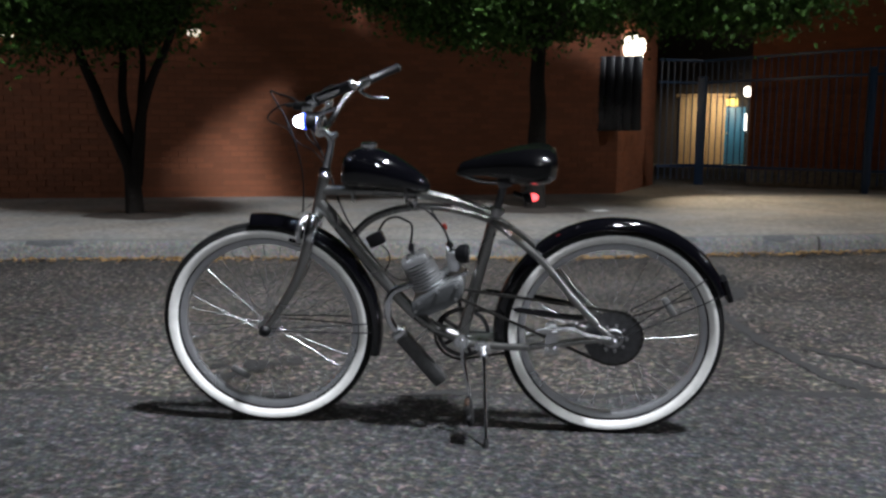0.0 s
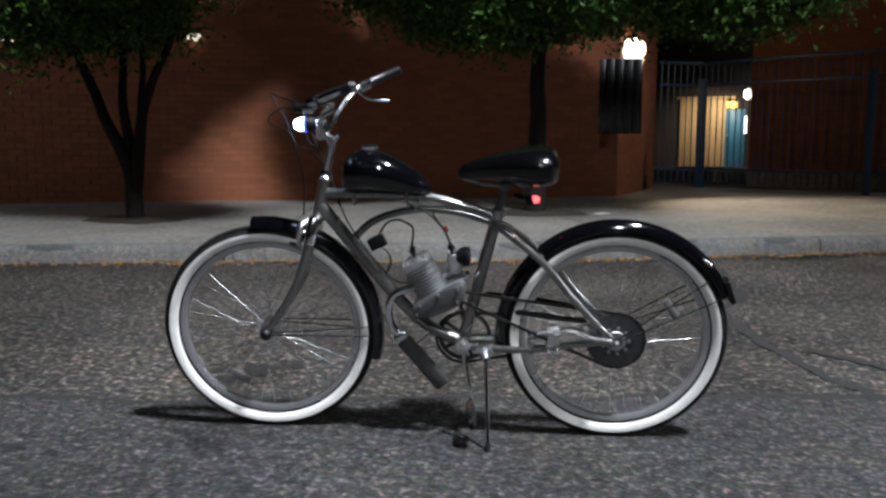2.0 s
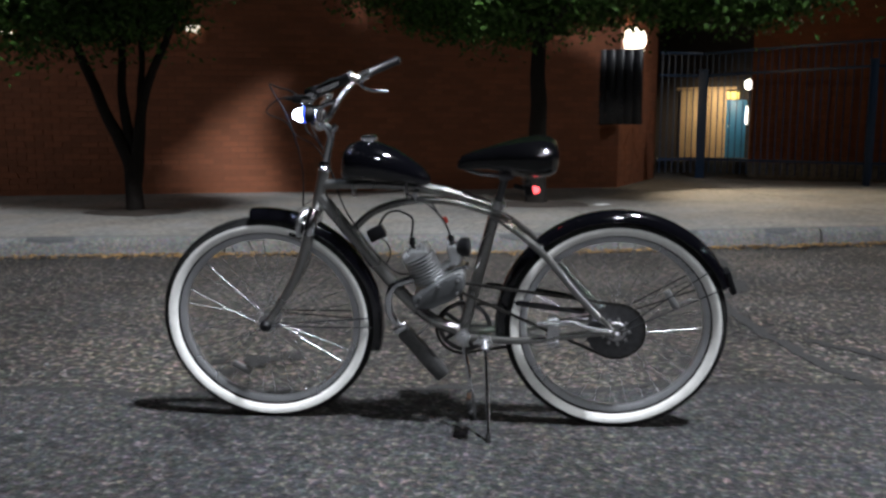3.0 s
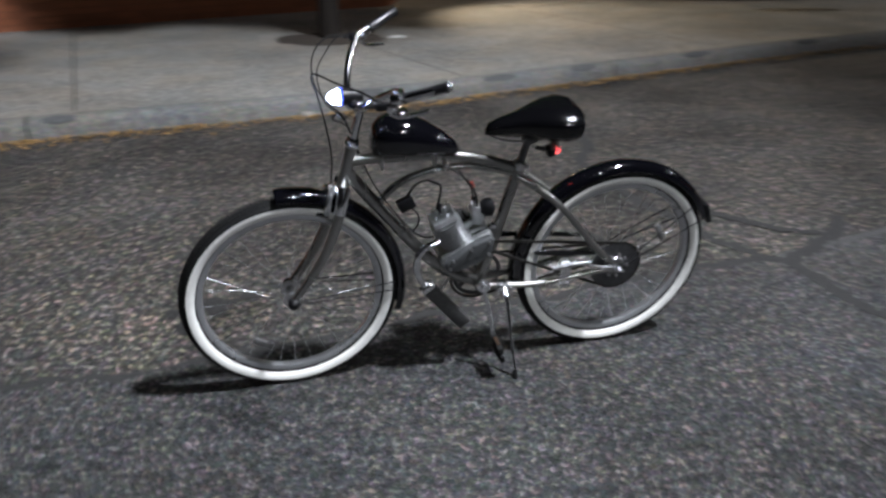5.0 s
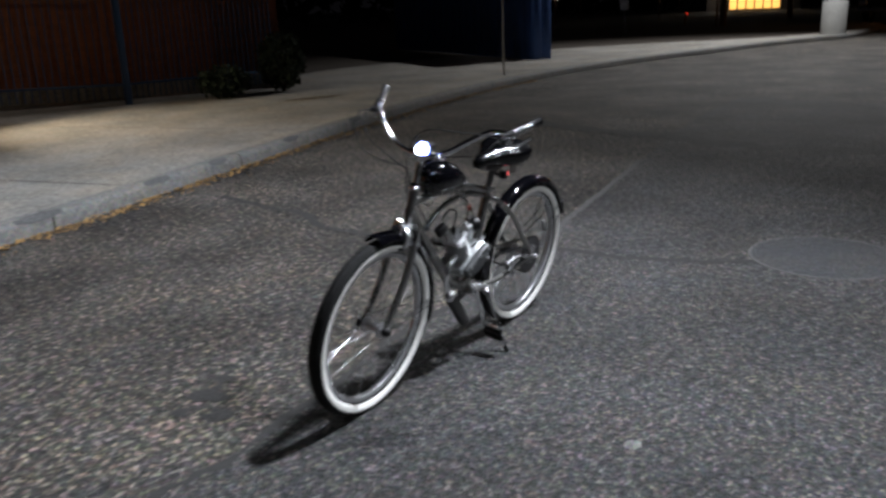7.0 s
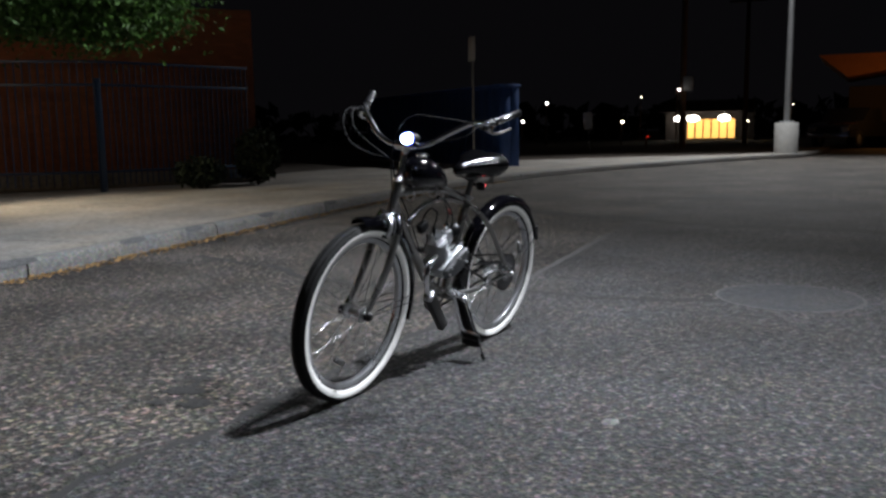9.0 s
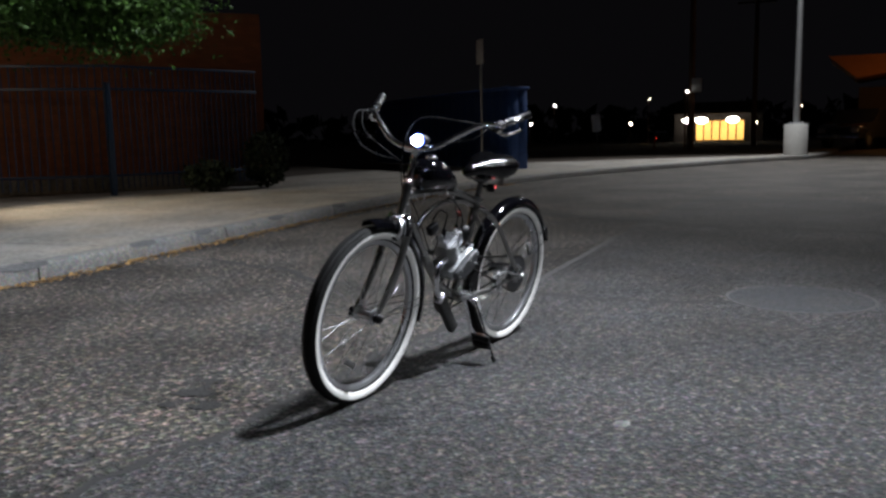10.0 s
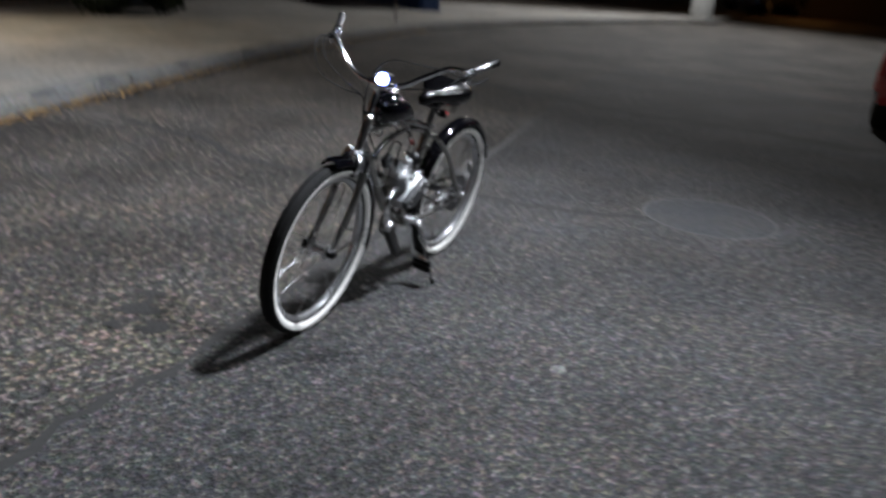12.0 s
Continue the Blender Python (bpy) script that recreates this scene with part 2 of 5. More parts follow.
for s in (-1, 1):
    tubing("seat_stay", [(0.165, s * 0.020, 0.712), (0.215, s * 0.040, 0.688), (0.325, s * 0.058, 0.600), (0.448, s * 0.066, 0.455), (0.543, s * 0.068, 0.356)], 0.0120, per=8, sides=10)
    tubing("chain_stay", [(0.07, s * 0.026, 0.304), (0.16, s * 0.040, 0.303), (0.285, s * 0.056, 0.307), (0.455, s * 0.067, 0.336), (0.548, s * 0.070, 0.348)], 0.0120, per=8, sides=10)
    bm = B()
    slab(bm, [(RX + x, z) for x, z in ((-0.037, 0.367), (-0.004, 0.362), (0.023, 0.354), (0.020, 0.336), (-0.012, 0.326), (-0.037, 0.331))], s * 0.071 - 0.003, s * 0.071 + 0.003, 0.001)
    part("dropout", bm, FRAME_PAINT, frame_ob, smooth=False)
bm = B()
lathe(bm, [(0.0, -0.038), (0.016, -0.038), (0.022, -0.034), (0.022, 0.034), (0.016, 0.038), (0.0, 0.038)], (0.066, 0, 0.305), steps=20)
part("bottom_bracket", bm, FRAME_PAINT, frame_ob)

# fork
fork = new("fork")
fork.parent = bike
for s in (-1, 1):
    tubing("fork_blade", [(-0.405, s * 0.030, 0.722), (-0.413, s * 0.047, 0.688), (-0.432, s * 0.052, 0.612), (-0.470, s * 0.053, 0.515), (-0.527, s * 0.052, 0.420), (FX + 0.004, s * 0.052, HZ + 0.008)], 0.0, fork, per=6, radii=[0.0185, 0.0130])
    bm = B()
    slab(bm, [(FX - 0.018, HZ + 0.012), (FX + 0.012, HZ + 0.022), (FX + 0.02, HZ + 0.004), (FX + 0.006, HZ - 0.018), (FX - 0.012, HZ - 0.016)], s * 0.052 - 0.006, s * 0.052 + 0.006, 0.003)
    part("fork_end", bm, PLASTIC, fork, "black fork end")
    tubing("chrome_cap", [(-0.403, s * 0.029, 0.728), (-0.408, s * 0.040, 0.706), (-0.414, s * 0.0485, 0.682), (-0.421, s * 0.052, 0.652)], 0.0200, fork, CHROME)
bm = B()
box(bm, (-0.404, 0, 0.712), (0.045, 0.085, 0.026), turn_y(12), 0.008)
part("fork_crown", bm, CHROME, fork, "chrome fork crown")


# fenders
def fender(x, a0, a1, name, r=R + 0.021):
    bm = B()
    pr = [(r - 0.022, -0.036), (r - 0.004, -0.032), (r + 0.005, -0.022), (r + 0.009, 0.0), (r + 0.005, 0.022), (r - 0.004, 0.032), (r - 0.022, 0.036)]
    pr += [(q - 0.0025, o * 0.95) for q, o in pr[::-1]]
    lathe(bm, pr, (x, 0, HZ), steps=40, start=a0, end=a1, closed=True)
    return part(name, bm, GLOSS_BLACK, bike, "gloss black steel fender")


ff = fender(FX, -15.5, 95, "front_fender")
rf = fender(RX, 23, 188, "rear_fender")
bm = B()
slab(bm, [(RX + 0.332, 0.535), (RX + 0.346, 0.542), (RX + 0.372, 0.470), (RX + 0.358, 0.462)], -0.03, 0.03, 0.003)
part("mud_flap", bm, PLASTIC, rf, "small black flap")


def stay(fd, a, b):
    bm = B()
    rod(bm, a, b, 0.0022, 6)
    part("fender_stay", bm, PLASTIC, fd, "thin black wire stay")


for s in (-1, 1):
    stay(ff, (FX + 0.01, s * 0.066, HZ), (FX + 0.352, s * 0.034, HZ - 0.015))
    stay(ff, (FX + 0.01, s * 0.066, HZ + 0.008), (FX + 0.345, s * 0.034, HZ + 0.018))
    stay(rf, (RX, s * 0.076, HZ), (RX + 0.325, s * 0.034, HZ + 0.140))
    stay(rf, (RX, s * 0.076, HZ + 0.01), (RX + 0.285, s * 0.034, HZ + 0.20))

# front brake
brake = new("caliper_brake")
brake.parent = bike
for s in (-1, 1):
    bm = B()
    tube(bm, smoothed([(-0.428, s * 0.004, 0.718), (-0.447, s * 0.034, 0.706), (-0.455, s * 0.044, 0.672), (-0.458, s * 0.030, 0.642)], 5), [0.011, 0.008], 8)
    part("brake_arm", bm, BRIGHT, brake, "chrome brake arm")
    bm = B()
    box(bm, (-0.470, s * 0.026, HZ + 0.300), (0.042, 0.012, 0.014), turn_y(18), 0.003)
    part("brake_pad", bm, RUBBER, brake)
bm = B()
rod(bm, (-0.405, 0, 0.712), (-0.445, 0, 0.722), 0.006)
part("brake_bolt", bm, STEEL, brake)

# saddle
saddle = new("saddle")
saddle.parent = bike
bm = B()
rings = []
prof = [(0.040, 0.872, 0.006, 0.008), (0.052, 0.878, 0.022, 0.020), (0.085, 0.884, 0.032, 0.026), (0.13, 0.888, 0.046, 0.032), (0.175, 0.893, 0.072, 0.038), (0.225, 0.897, 0.108, 0.043), (0.275, 0.898, 0.124, 0.046), (0.310, 0.895, 0.112, 0.042), (0.328, 0.890, 0.075, 0.032), (0.334, 0.886, 0.02, 0.012)]
for x, z, w, h in prof:
    ring = []
    for k in range(20):
        a = 2 * math.pi * k / 20
        cy, sz = math.cos(a), math.sin(a)
        top = h * sz * (1.0 if sz > 0 else 0.92 + 0.55 * min(max((x - 0.13) / 0.1, 0), 1))
        dip = -0.010 * max(0, 1 - abs(cy) * 3) * (sz > 0) * min(1, w / 0.1)
        ring.append(bm.verts.new((0.226 + (x - 0.2) * 1.07, w * math.copysign(abs(cy) ** 0.85, cy), z + 0.007 + 1.1 * top + dip + 0.06 * (x - 0.2))))
    rings.append(ring)
for i in range(len(rings) - 1):
    for k in range(20):
        bm.faces.new((rings[i][k], rings[i][(k + 1) % 20], rings[i + 1][(k + 1) % 20], rings[i + 1][k]))
bm.faces.new(rings[0])
bm.faces.new(rings[-1])
part("cushion", bm, VINYL, saddle, "wide black vinyl cushion")
for s in (-1, 1):
    bm = B()
    tube(bm, smoothed([(0.07, s * 0.012, 0.862), (0.13, s * 0.02, 0.842), (0.22, s * 0.022, 0.838), (0.28, s * 0.05, 0.858)], 5), 0.0035, 6)
    part("saddle_rail", bm, SPROCKET, saddle)
    bm = B()
    path = []
    for k in range(50):
        a = 2 * math.pi * 5 * k / 49
        path.append((0.27 + 0.013 * math.cos(a), s * 0.065 + 0.013 * math.sin(a), 0.815 + 0.05 * k / 49))
    tube(bm, path, 0.0022, 5)
    part("coil_spring", bm, SPROCKET, saddle, "small coil spring")
bm = B()
box(bm, (0.207, 0, 0.838), (0.045, 0.05, 0.03), turn_y(-14), 0.008)
part("saddle_clamp", bm, SPROCKET, saddle)
bm = B()
rod(bm, (0.176, 0, 0.725), (0.208, 0, 0.848), 0.0128, 14)
part("seat_post", bm, SPROCKET, saddle, "dull steel seat post")
bm = B()
tube(bm, [(0.176, 0, 0.732), (0.182, 0, 0.756)], 0.021, 14)
rod(bm, (0.200, -0.022, 0.744), (0.200, 0.022, 0.744), 0.006)
part("seat_collar", bm, STEEL, saddle)

# tail light
tail = new("tail_light")
tail.parent = bike
bm = B()
box(bm, (0.244, -0.012, 0.780), (0.028, 0.040, 0.036), turn_y(-14), 0.008)
part("housing", bm, PLASTIC, tail, "black lamp housing")
bm = B()
lathe(bm, [(0.0, 0.016), (0.007, 0.014), (0.011, 0.008), (0.0125, -0.006)], (0.262, -0.014, 0.780), axis="x", steps=16)
part("lens", bm, RED_LED, tail, "red lens")
bm = B()
rod(bm, (0.198, 0, 0.79), (0.235, -0.008, 0.782), 0.008)
part("bracket", bm, PLASTIC, tail)

# fuel tank on the top tube
tank = new("fuel_tank")
tank.parent = bike
bm = B()
rings = []
for x, zc, w, h in [(-0.343, 0.838, 0.020, 0.024), (-0.334, 0.842, 0.044, 0.040), (-0.315, 0.848, 0.060, 0.050), (-0.275, 0.853, 0.070, 0.056), (-0.225, 0.849, 0.071, 0.054), (-0.170, 0.838, 0.063, 0.046), (-0.120, 0.824, 0.049, 0.034), (-0.080, 0.811, 0.031, 0.021), (-0.062, 0.805, 0.012, 0.009)]:
    ring = []
    for k in range(20):
        a = 2 * math.pi * k / 20
        cy, sz = math.cos(a), math.sin(a)
        ring.append(bm.verts.new((x + 0.008, 1.08 * w * math.copysign(abs(cy) ** 0.8, cy), zc + 0.017 + 1.06 * h * (1.42 * sz ** 0.85 if sz > 0 else 0.72 * sz))))
    rings.append(ring)
for i in range(len(rings) - 1):
    for k in range(20):
        bm.faces.new((rings[i][k], rings[i][(k + 1) % 20], rings[i + 1][(k + 1) % 20], rings[i + 1][k]))
bm.faces.new(rings[0])
bm.faces.new(rings[-1])
part("tank_shell", bm, GLOSS_BLACK, tank, "gloss black teardrop shell")
bm = B()
lathe(bm, [(0.0, 0.935), (0.015, 0.935), (0.015, 0.950), (0.026, 0.952), (0.027, 0.962), (0.021, 0.967), (0.0, 0.968)], (-0.245, 0, 0), axis="z", steps=20)
part("filler_cap", bm, CHROME, tank, "chrome filler cap")
for x in (-0.30, -0.13):
    bm = B()
    tube(bm, [(x, 0.022 * math.cos(a), 0.797 + 0.024 * math.sin(a)) for a in [2 * math.pi * k / 14 for k in range(14)]], 0.0035, 6, closed=True)
    part("tank_strap", bm, STEEL, tank)
bm = B()
lathe(bm, [(0.0, -0.012), (0.008, -0.012), (0.008, 0.012), (0.0, 0.012)], (-0.10, -0.022, 0.782), steps=10)
rod(bm, (-0.10, -0.022, 0.79), (-0.10, -0.022, 0.765), 0.004)
part("fuel_tap", bm, STEEL, tank)

# engine
engine = tagged(new("engine"))
engine.parent = bike
case = [(-0.088, 0.418), (-0.076, 0.404), (-0.050, 0.402), (-0.020, 0.412), (0.040, 0.440), (0.072, 0.460), (0.080, 0.480), (0.082, 0.520), (0.070, 0.532), (0.045, 0.524), (-0.010, 0.492), (-0.066, 0.458), (-0.086, 0.440)]
bm = B()
slab(bm, case, -0.075, 0.05, 0.006)
part("crankcase", bm, ALLOY, engine, "grey cast crankcase")
bm = B()
slab(bm, [(x * 0.96 - 0.0, 0.468 + (z - 0.468) * 0.94) for x, z in case], -0.104, -0.074, 0.010)
cover = part("clutch_cover", bm, CASE, engine, "smooth grey clutch cover")
for x, z in ((-0.07, 0.425), (0.06, 0.51), (0.06, 0.468), (-0.06, 0.452), (0.0, 0.49)):
    bm = B()
    lathe(bm, [(0.0, -0.112), (0.004, -0.112), (0.005, -0.103)], (x, 0, z), steps=8)
    part("screw", bm, STEEL, cover)
AX = Vector((-0.43, 0, 0.90)).normalized()
C0 = Vector((-0.028, -0.015, 0.468))
bm = B()
tube(bm, [C0, C0 + AX * 0.085], 0.026, 20)
cyl = part("cylinder", bm, ALLOY, engine, "finned alloy cylinder")
for i in range(8):
    bm = B()
    p = C0 + AX * (0.020 + 0.0106 * i)
    tube(bm, [p, p + AX * 0.0036], 0.053, 22)
    part("cooling_fin", bm, ALLOY, cyl)
bm = B()
p = C0 + AX * 0.101
box(bm, p + AX * 0.012, (0.088, 0.084, 0.024), turn_y(-25.5), 0.008)
head = part("cylinder_head", bm, ALLOY, engine, "square cast cylinder head with fins")
U, V = AX.cross(Vector((0, 1, 0))).normalized(), Vector((0, 1, 0))
for k in range(7):
    bm = B()
    o = (k - 3) * 0.0125
    box(bm, p + AX * 0.022 + U * o, (0.003, 0.078, 0.022), turn_y(-25.5), 0.001, 1)
    part("head_fin", bm, ALLOY, head, smooth=False)
for a in (45, 135, 225, 315):
    bm = B()
    q = p + U * 0.032 * math.cos(radians(a)) + V * 0.032 * math.sin(radians(a))
    tube(bm, [q, q + AX * 0.036], 0.0055, 6)
    part("head_nut", bm, CHROME, head)
bm = B()
q = p + AX * 0.028
tube(bm, [q, q + AX * 0.016, q + AX * 0.018, q + AX * 0.045 + Vector((0.012, 0, 0))], [0.006, 0.006, 0.011, 0.009], 10)
part("spark_plug_cap", bm, PLASTIC, engine, "black plug cap")
bm = B()
tube(bm, smoothed([q + AX * 0.045 + Vector((0.01, 0, 0)), (-0.088, -0.02, 0.685), (-0.115, -0.02, 0.705), (-0.14, -0.02, 0.712), (-0.172, -0.02, 0.700), (-0.198, -0.018, 0.662)], 6), 0.0037, 8)
part("ignition_lead", bm, PLASTIC, engine, "black ignition lead")
bm = B()
box(bm, (-0.203, -0.028, 0.640), (0.056, 0.030, 0.042), turn_y(-25), 0.006)
part("ignition_coil", bm, PLASTIC, engine, "black ignition coil box")
bm = B()
tube(bm, smoothed([(-0.19, -0.03, 0.625), (-0.165, -0.03, 0.60), (-0.162, -0.03, 0.565), (-0.18, -0.02, 0.53)], 6), 0.003, 8)
part("wire", bm, PLASTIC, engine)
# intake, carburettor, air filter
bm = B()
rod(bm, (0.0, 0.0, 0.515), (0.042, 0.0, 0.545), 0.013, 12)
part("intake_pipe", bm, ALLOY, engine)
carb = new("carburettor")
carb.parent = bike
bm = B()
box(bm, (0.050, 0, 0.565), (0.040, 0.044, 0.060), turn_y(-14), 0.008)
part("carburettor_body", bm, ALLOY, carb, "cast carburettor body")
bm = B()
lathe(bm, [(0.0, 0.530), (0.017, 0.530), (0.019, 0.545), (0.0, 0.545)], (0.052, -0.004, 0.0), axis="z", steps=16)
part("float_bowl", bm, ALLOY, carb)
bm = B()
tube(bm, [(0.042, 0, 0.590), (0.036, 0, 0.618), (0.034, 0, 0.628)], [0.013, 0.013, 0.005], 12)
part("throttle_top", bm, CHROME, carb)
bm = B()
tube(bm, [(0.062, -0.004, 0.585), (0.076, -0.008, 0.588), (0.096, -0.012, 0.590), (0.100, -0.012, 0.590)], [0.022, 0.032, 0.032, 0.026], 18)
part("air_filter", bm, PLASTIC, carb, "round black air filter")
bm = B()
tube(bm, smoothed([(0.034, 0, 0.628), (0.022, -0.01, 0.665), (0.0, -0.012, 0.70), (-0.022, -0.012, 0.735)], 6), 0.003, 8)
part("throttle_cable", bm, PLASTIC, carb)
bm = B()
tube(bm, smoothed([(0.044, -0.02, 0.60), (0.035, -0.03, 0.645), (0.012, -0.03, 0.69), (-0.04, -0.028, 0.74), (-0.10, -0.022, 0.765)], 6), 0.003, 8)
part("fuel_hose", bm, RUBBER, carb)
bm = B()
tube(bm, [(0.026, -0.018, 0.672), (0.018, -0.02, 0.690)], 0.008, 10)
part("fuel_filter", bm, material("red_filter_plastic", (0.16, 0.018, 0.012), 0.35), carb, "small red fuel filter")
bm = B()
box(bm, (0.055, -0.045, 0.523), (0.085, 0.018, 0.014), turn_y(-26), 0.005)
box(bm, (0.088, -0.05, 0.542), (0.014, 0.026, 0.018), turn_y(-26), 0.004)
part("clutch_arm", bm, CHROME, engine, "chrome clutch arm")
# exhaust
exhaust = new("exhaust")
exhaust.parent = bike
bm = B()
tube(bm, smoothed([(-0.062, -0.03, 0.500), (-0.115, -0.038, 0.487), (-0.155, -0.045, 0.470), (-0.172, -0.05, 0.430), (-0.168, -0.052, 0.380), (-0.142, -0.052, 0.335), (-0.130, -0.052, 0.318)], 6), 0.0125, 12)
part("exhaust_pipe", bm, CHROME, exhaust, "curved chrome exhaust pipe")
d = Vector((0.145, 0, -0.178)).normalized()
m = Matrix((d, Vector((0, 1, 0)), d.cross(Vector((0, 1, 0))))).transposed()
bm = B()
box(bm, Vector((-0.062, -0.052, 0.240)), (0.205, 0.034, 0.048), m, 0.006, 2)
part("muffler", bm, MUFFLER, exhaust, "dark box muffler")
bm = B()
box(bm, Vector((-0.135, -0.052, 0.330)), (0.03, 0.040, 0.052), m, 0.012, 3)
part("muffler_cap", bm, BRIGHT, exhaust, "chrome muffler end")
bm = B()
tube(bm, [(-0.105, -0.05, 0.285), (-0.06, -0.02, 0.318), (-0.04, 0, 0.335)], 0.004, 6)
part("muffler_bracket", bm, STEEL, exhaust)

# crank, pedals, chainring and chain (right side)
crankset = new("crankset")
crankset.parent = bike
BBX, BBZ = 0.066, 0.305
bm = B()
tube(bm, smoothed([(BBX, -0.055, BBZ), (BBX + 0.006, -0.062, BBZ - 0.04), (BBX + 0.024, -0.088, BBZ - 0.14), (BBX + 0.030, -0.095, BBZ - 0.185)], 5), 0.0085, 10)
part("crank_arm", bm, CHROME, crankset, "chrome crank arm")
bm = B()
tube(bm, smoothed([(BBX, 0.055, BBZ), (BBX - 0.006, 0.062, BBZ + 0.04), (BBX - 0.024, 0.088, BBZ + 0.14), (BBX - 0.030, 0.095, BBZ + 0.165)], 5), 0.0085, 10)
part("crank_arm", bm, CHROME, crankset, "chrome crank arm")
bm = B()
rod(bm, (BBX, -0.066, BBZ), (BBX, 0.066, BBZ), 0.011, 12)
lathe(bm, [(0.0, -0.052), (0.024, -0.050), (0.026, -0.040), (0.0, -0.040)], (BBX, 0, BBZ), steps=20)
part("crank_axle", bm, BRIGHT, crankset)
bm = B()
lathe(bm, [(0.082, 0.040), (0.088, 0.042), (0.090, 0.044), (0.088, 0.046), (0.076, 0.047), (0.076, 0.041)], (BBX, 0, BBZ), steps=40, closed=True)
ring = part("chainring", bm, SPROCKET, crankset, "dark steel chainring")
for k in range(5):
    bm = B()
    a = 2 * math.pi * k / 5
    rod(bm, (BBX, 0.044, BBZ), (BBX + 0.08 * math.cos(a), 0.044, BBZ + 0.08 * math.sin(a)), 0.007, 6)
    part("spider_arm", bm, SPROCKET, ring)


def pedal(x, y, z, tilt):
    p = new("pedal")
    p.parent = crankset
    m = turn_y(tilt)
    b = B()
    rod(b, (x, y - 0.05, z), (x, y + 0.05, z), 0.006)
    part("spindle", b, SPROCKET, p)
    for s in (-1, 1):
        b = B()
        box(b, Vector((x, y, z)) + m @ Vector((s * 0.019, 0, 0)), (0.026, 0.076, 0.022), m, 0.005)
        part("tread_block", b, RUBBER, p, "black rubber block")
        b = B()
        box(b, Vector((x, y, z)) + m @ Vector((s * 0.0335, 0, 0)), (0.004, 0.045, 0.012), m, 0.001)
        part("reflector", b, material("dark_amber_reflector", (0.035, 0.018, 0.01), 0.3), p, "amber reflector")
        b = B()
        box(b, (x, y + s * 0.041, z), (0.062, 0.006, 0.016), m, 0.002)
        part("end_plate", b, RUBBER, p)


pedal(BBX + 0.032, -0.150, BBZ - 0.195, 78)
pedal(BBX - 0.032, 0.150, BBZ + 0.175, 10)


def chain(name, parent, cx0, cz0, r0, cx1, cz1, r1, y, step=0.0127):
    """A roller chain round two wheels, link by link in one mesh."""
    d = Vector((cx1 - cx0, 0, cz1 - cz0))
    n = Vector((-d.z, 0, d.x)).normalized()
    path = []
    base = math.atan2(n.z, n.x)
    for k in range(15):
        a = base + math.pi * k / 14
        path.append(Vector((cx0 + r0 * math.cos(a), y, cz0 + r0 * math.sin(a))))
    for k in range(15):
        a = base + math.pi + math.pi * k / 14
        path.append(Vector((cx1 + r1 * math.cos(a), y, cz1 + r1 * math.sin(a))))
    b = B()
    pts = path + [path[0]]
    carry, k = 0.0, 0
    for p, q in zip(pts, pts[1:]):
        e = q - p
        run = carry
        while run < e.length:
            c = p + e.normalized() * run
            box(b, c, (0.0125, 0.007 if k % 2 else 0.004, 0.009), turn_y(-math.degrees(math.atan2(e.z, e.x))))
            run += step
            k += 1
        carry = run - e.length
    return part(name, b, CHAIN, parent, "dark oily roller chain", smooth=False)


chain("drive_chain", bike, BBX, BBZ, 0.090, RX, HZ, 0.036, 0.044)
chain("engine_chain", bike, 0.085, 0.478, 0.018, RX, HZ, 0.092, -0.050)
bm = B()
teeth = 44
outline = []
for k in range(teeth * 2):
    a = 2 * math.pi * k / (teeth * 2)
    r = 0.096 if k % 2 else 0.090
    outline.append((RX + r * math.cos(a), HZ + r * math.sin(a)))
slab(bm, outline, -0.052, -0.048)
spr = part("rear_sprocket", bm, SPROCKET, bike, "large dark rear sprocket", smooth=False)
for k in range(9):
    bm = B()
    a = 2 * math.pi * k / 9
    lathe(bm, [(0.0, -0.060), (0.005, -0.060), (0.006, -0.052)], (RX + 0.042 * math.cos(a), 0, HZ + 0.042 * math.sin(a)), steps=6)
    part("sprocket_bolt", bm, STEEL, spr)
bm = B()
lathe(bm, [(0.018, -0.057), (0.030, -0.058), (0.034, -0.053), (0.0, -0.053)], (RX, 0, HZ), steps=24)
part("clamp_ring", bm, STEEL, spr)
# chain guard
bm = B()
slab(bm, [(0.130, 0.452), (0.150, 0.462), (0.30, 0.447), (0.46, 0.420), (0.478, 0.409), (0.46, 0.406), (0.30, 0.428), (0.15, 0.442)], 0.058, 0.068, 0.003)
part("chain_guard", bm, GLOSS_BLACK, bike, "gloss black chain guard")
bm = B()
slab(bm, [(0.235, 0.441), (0.255, 0.447), (0.34, 0.437), (0.46, 0.416), (0.474, 0.409), (0.45, 0.404), (0.34, 0.416), (0.245, 0.428)], -0.066, -0.060, 0.002)
part("engine_chain_guard", bm, GLOSS_BLACK, bike, "gloss black chain guard")
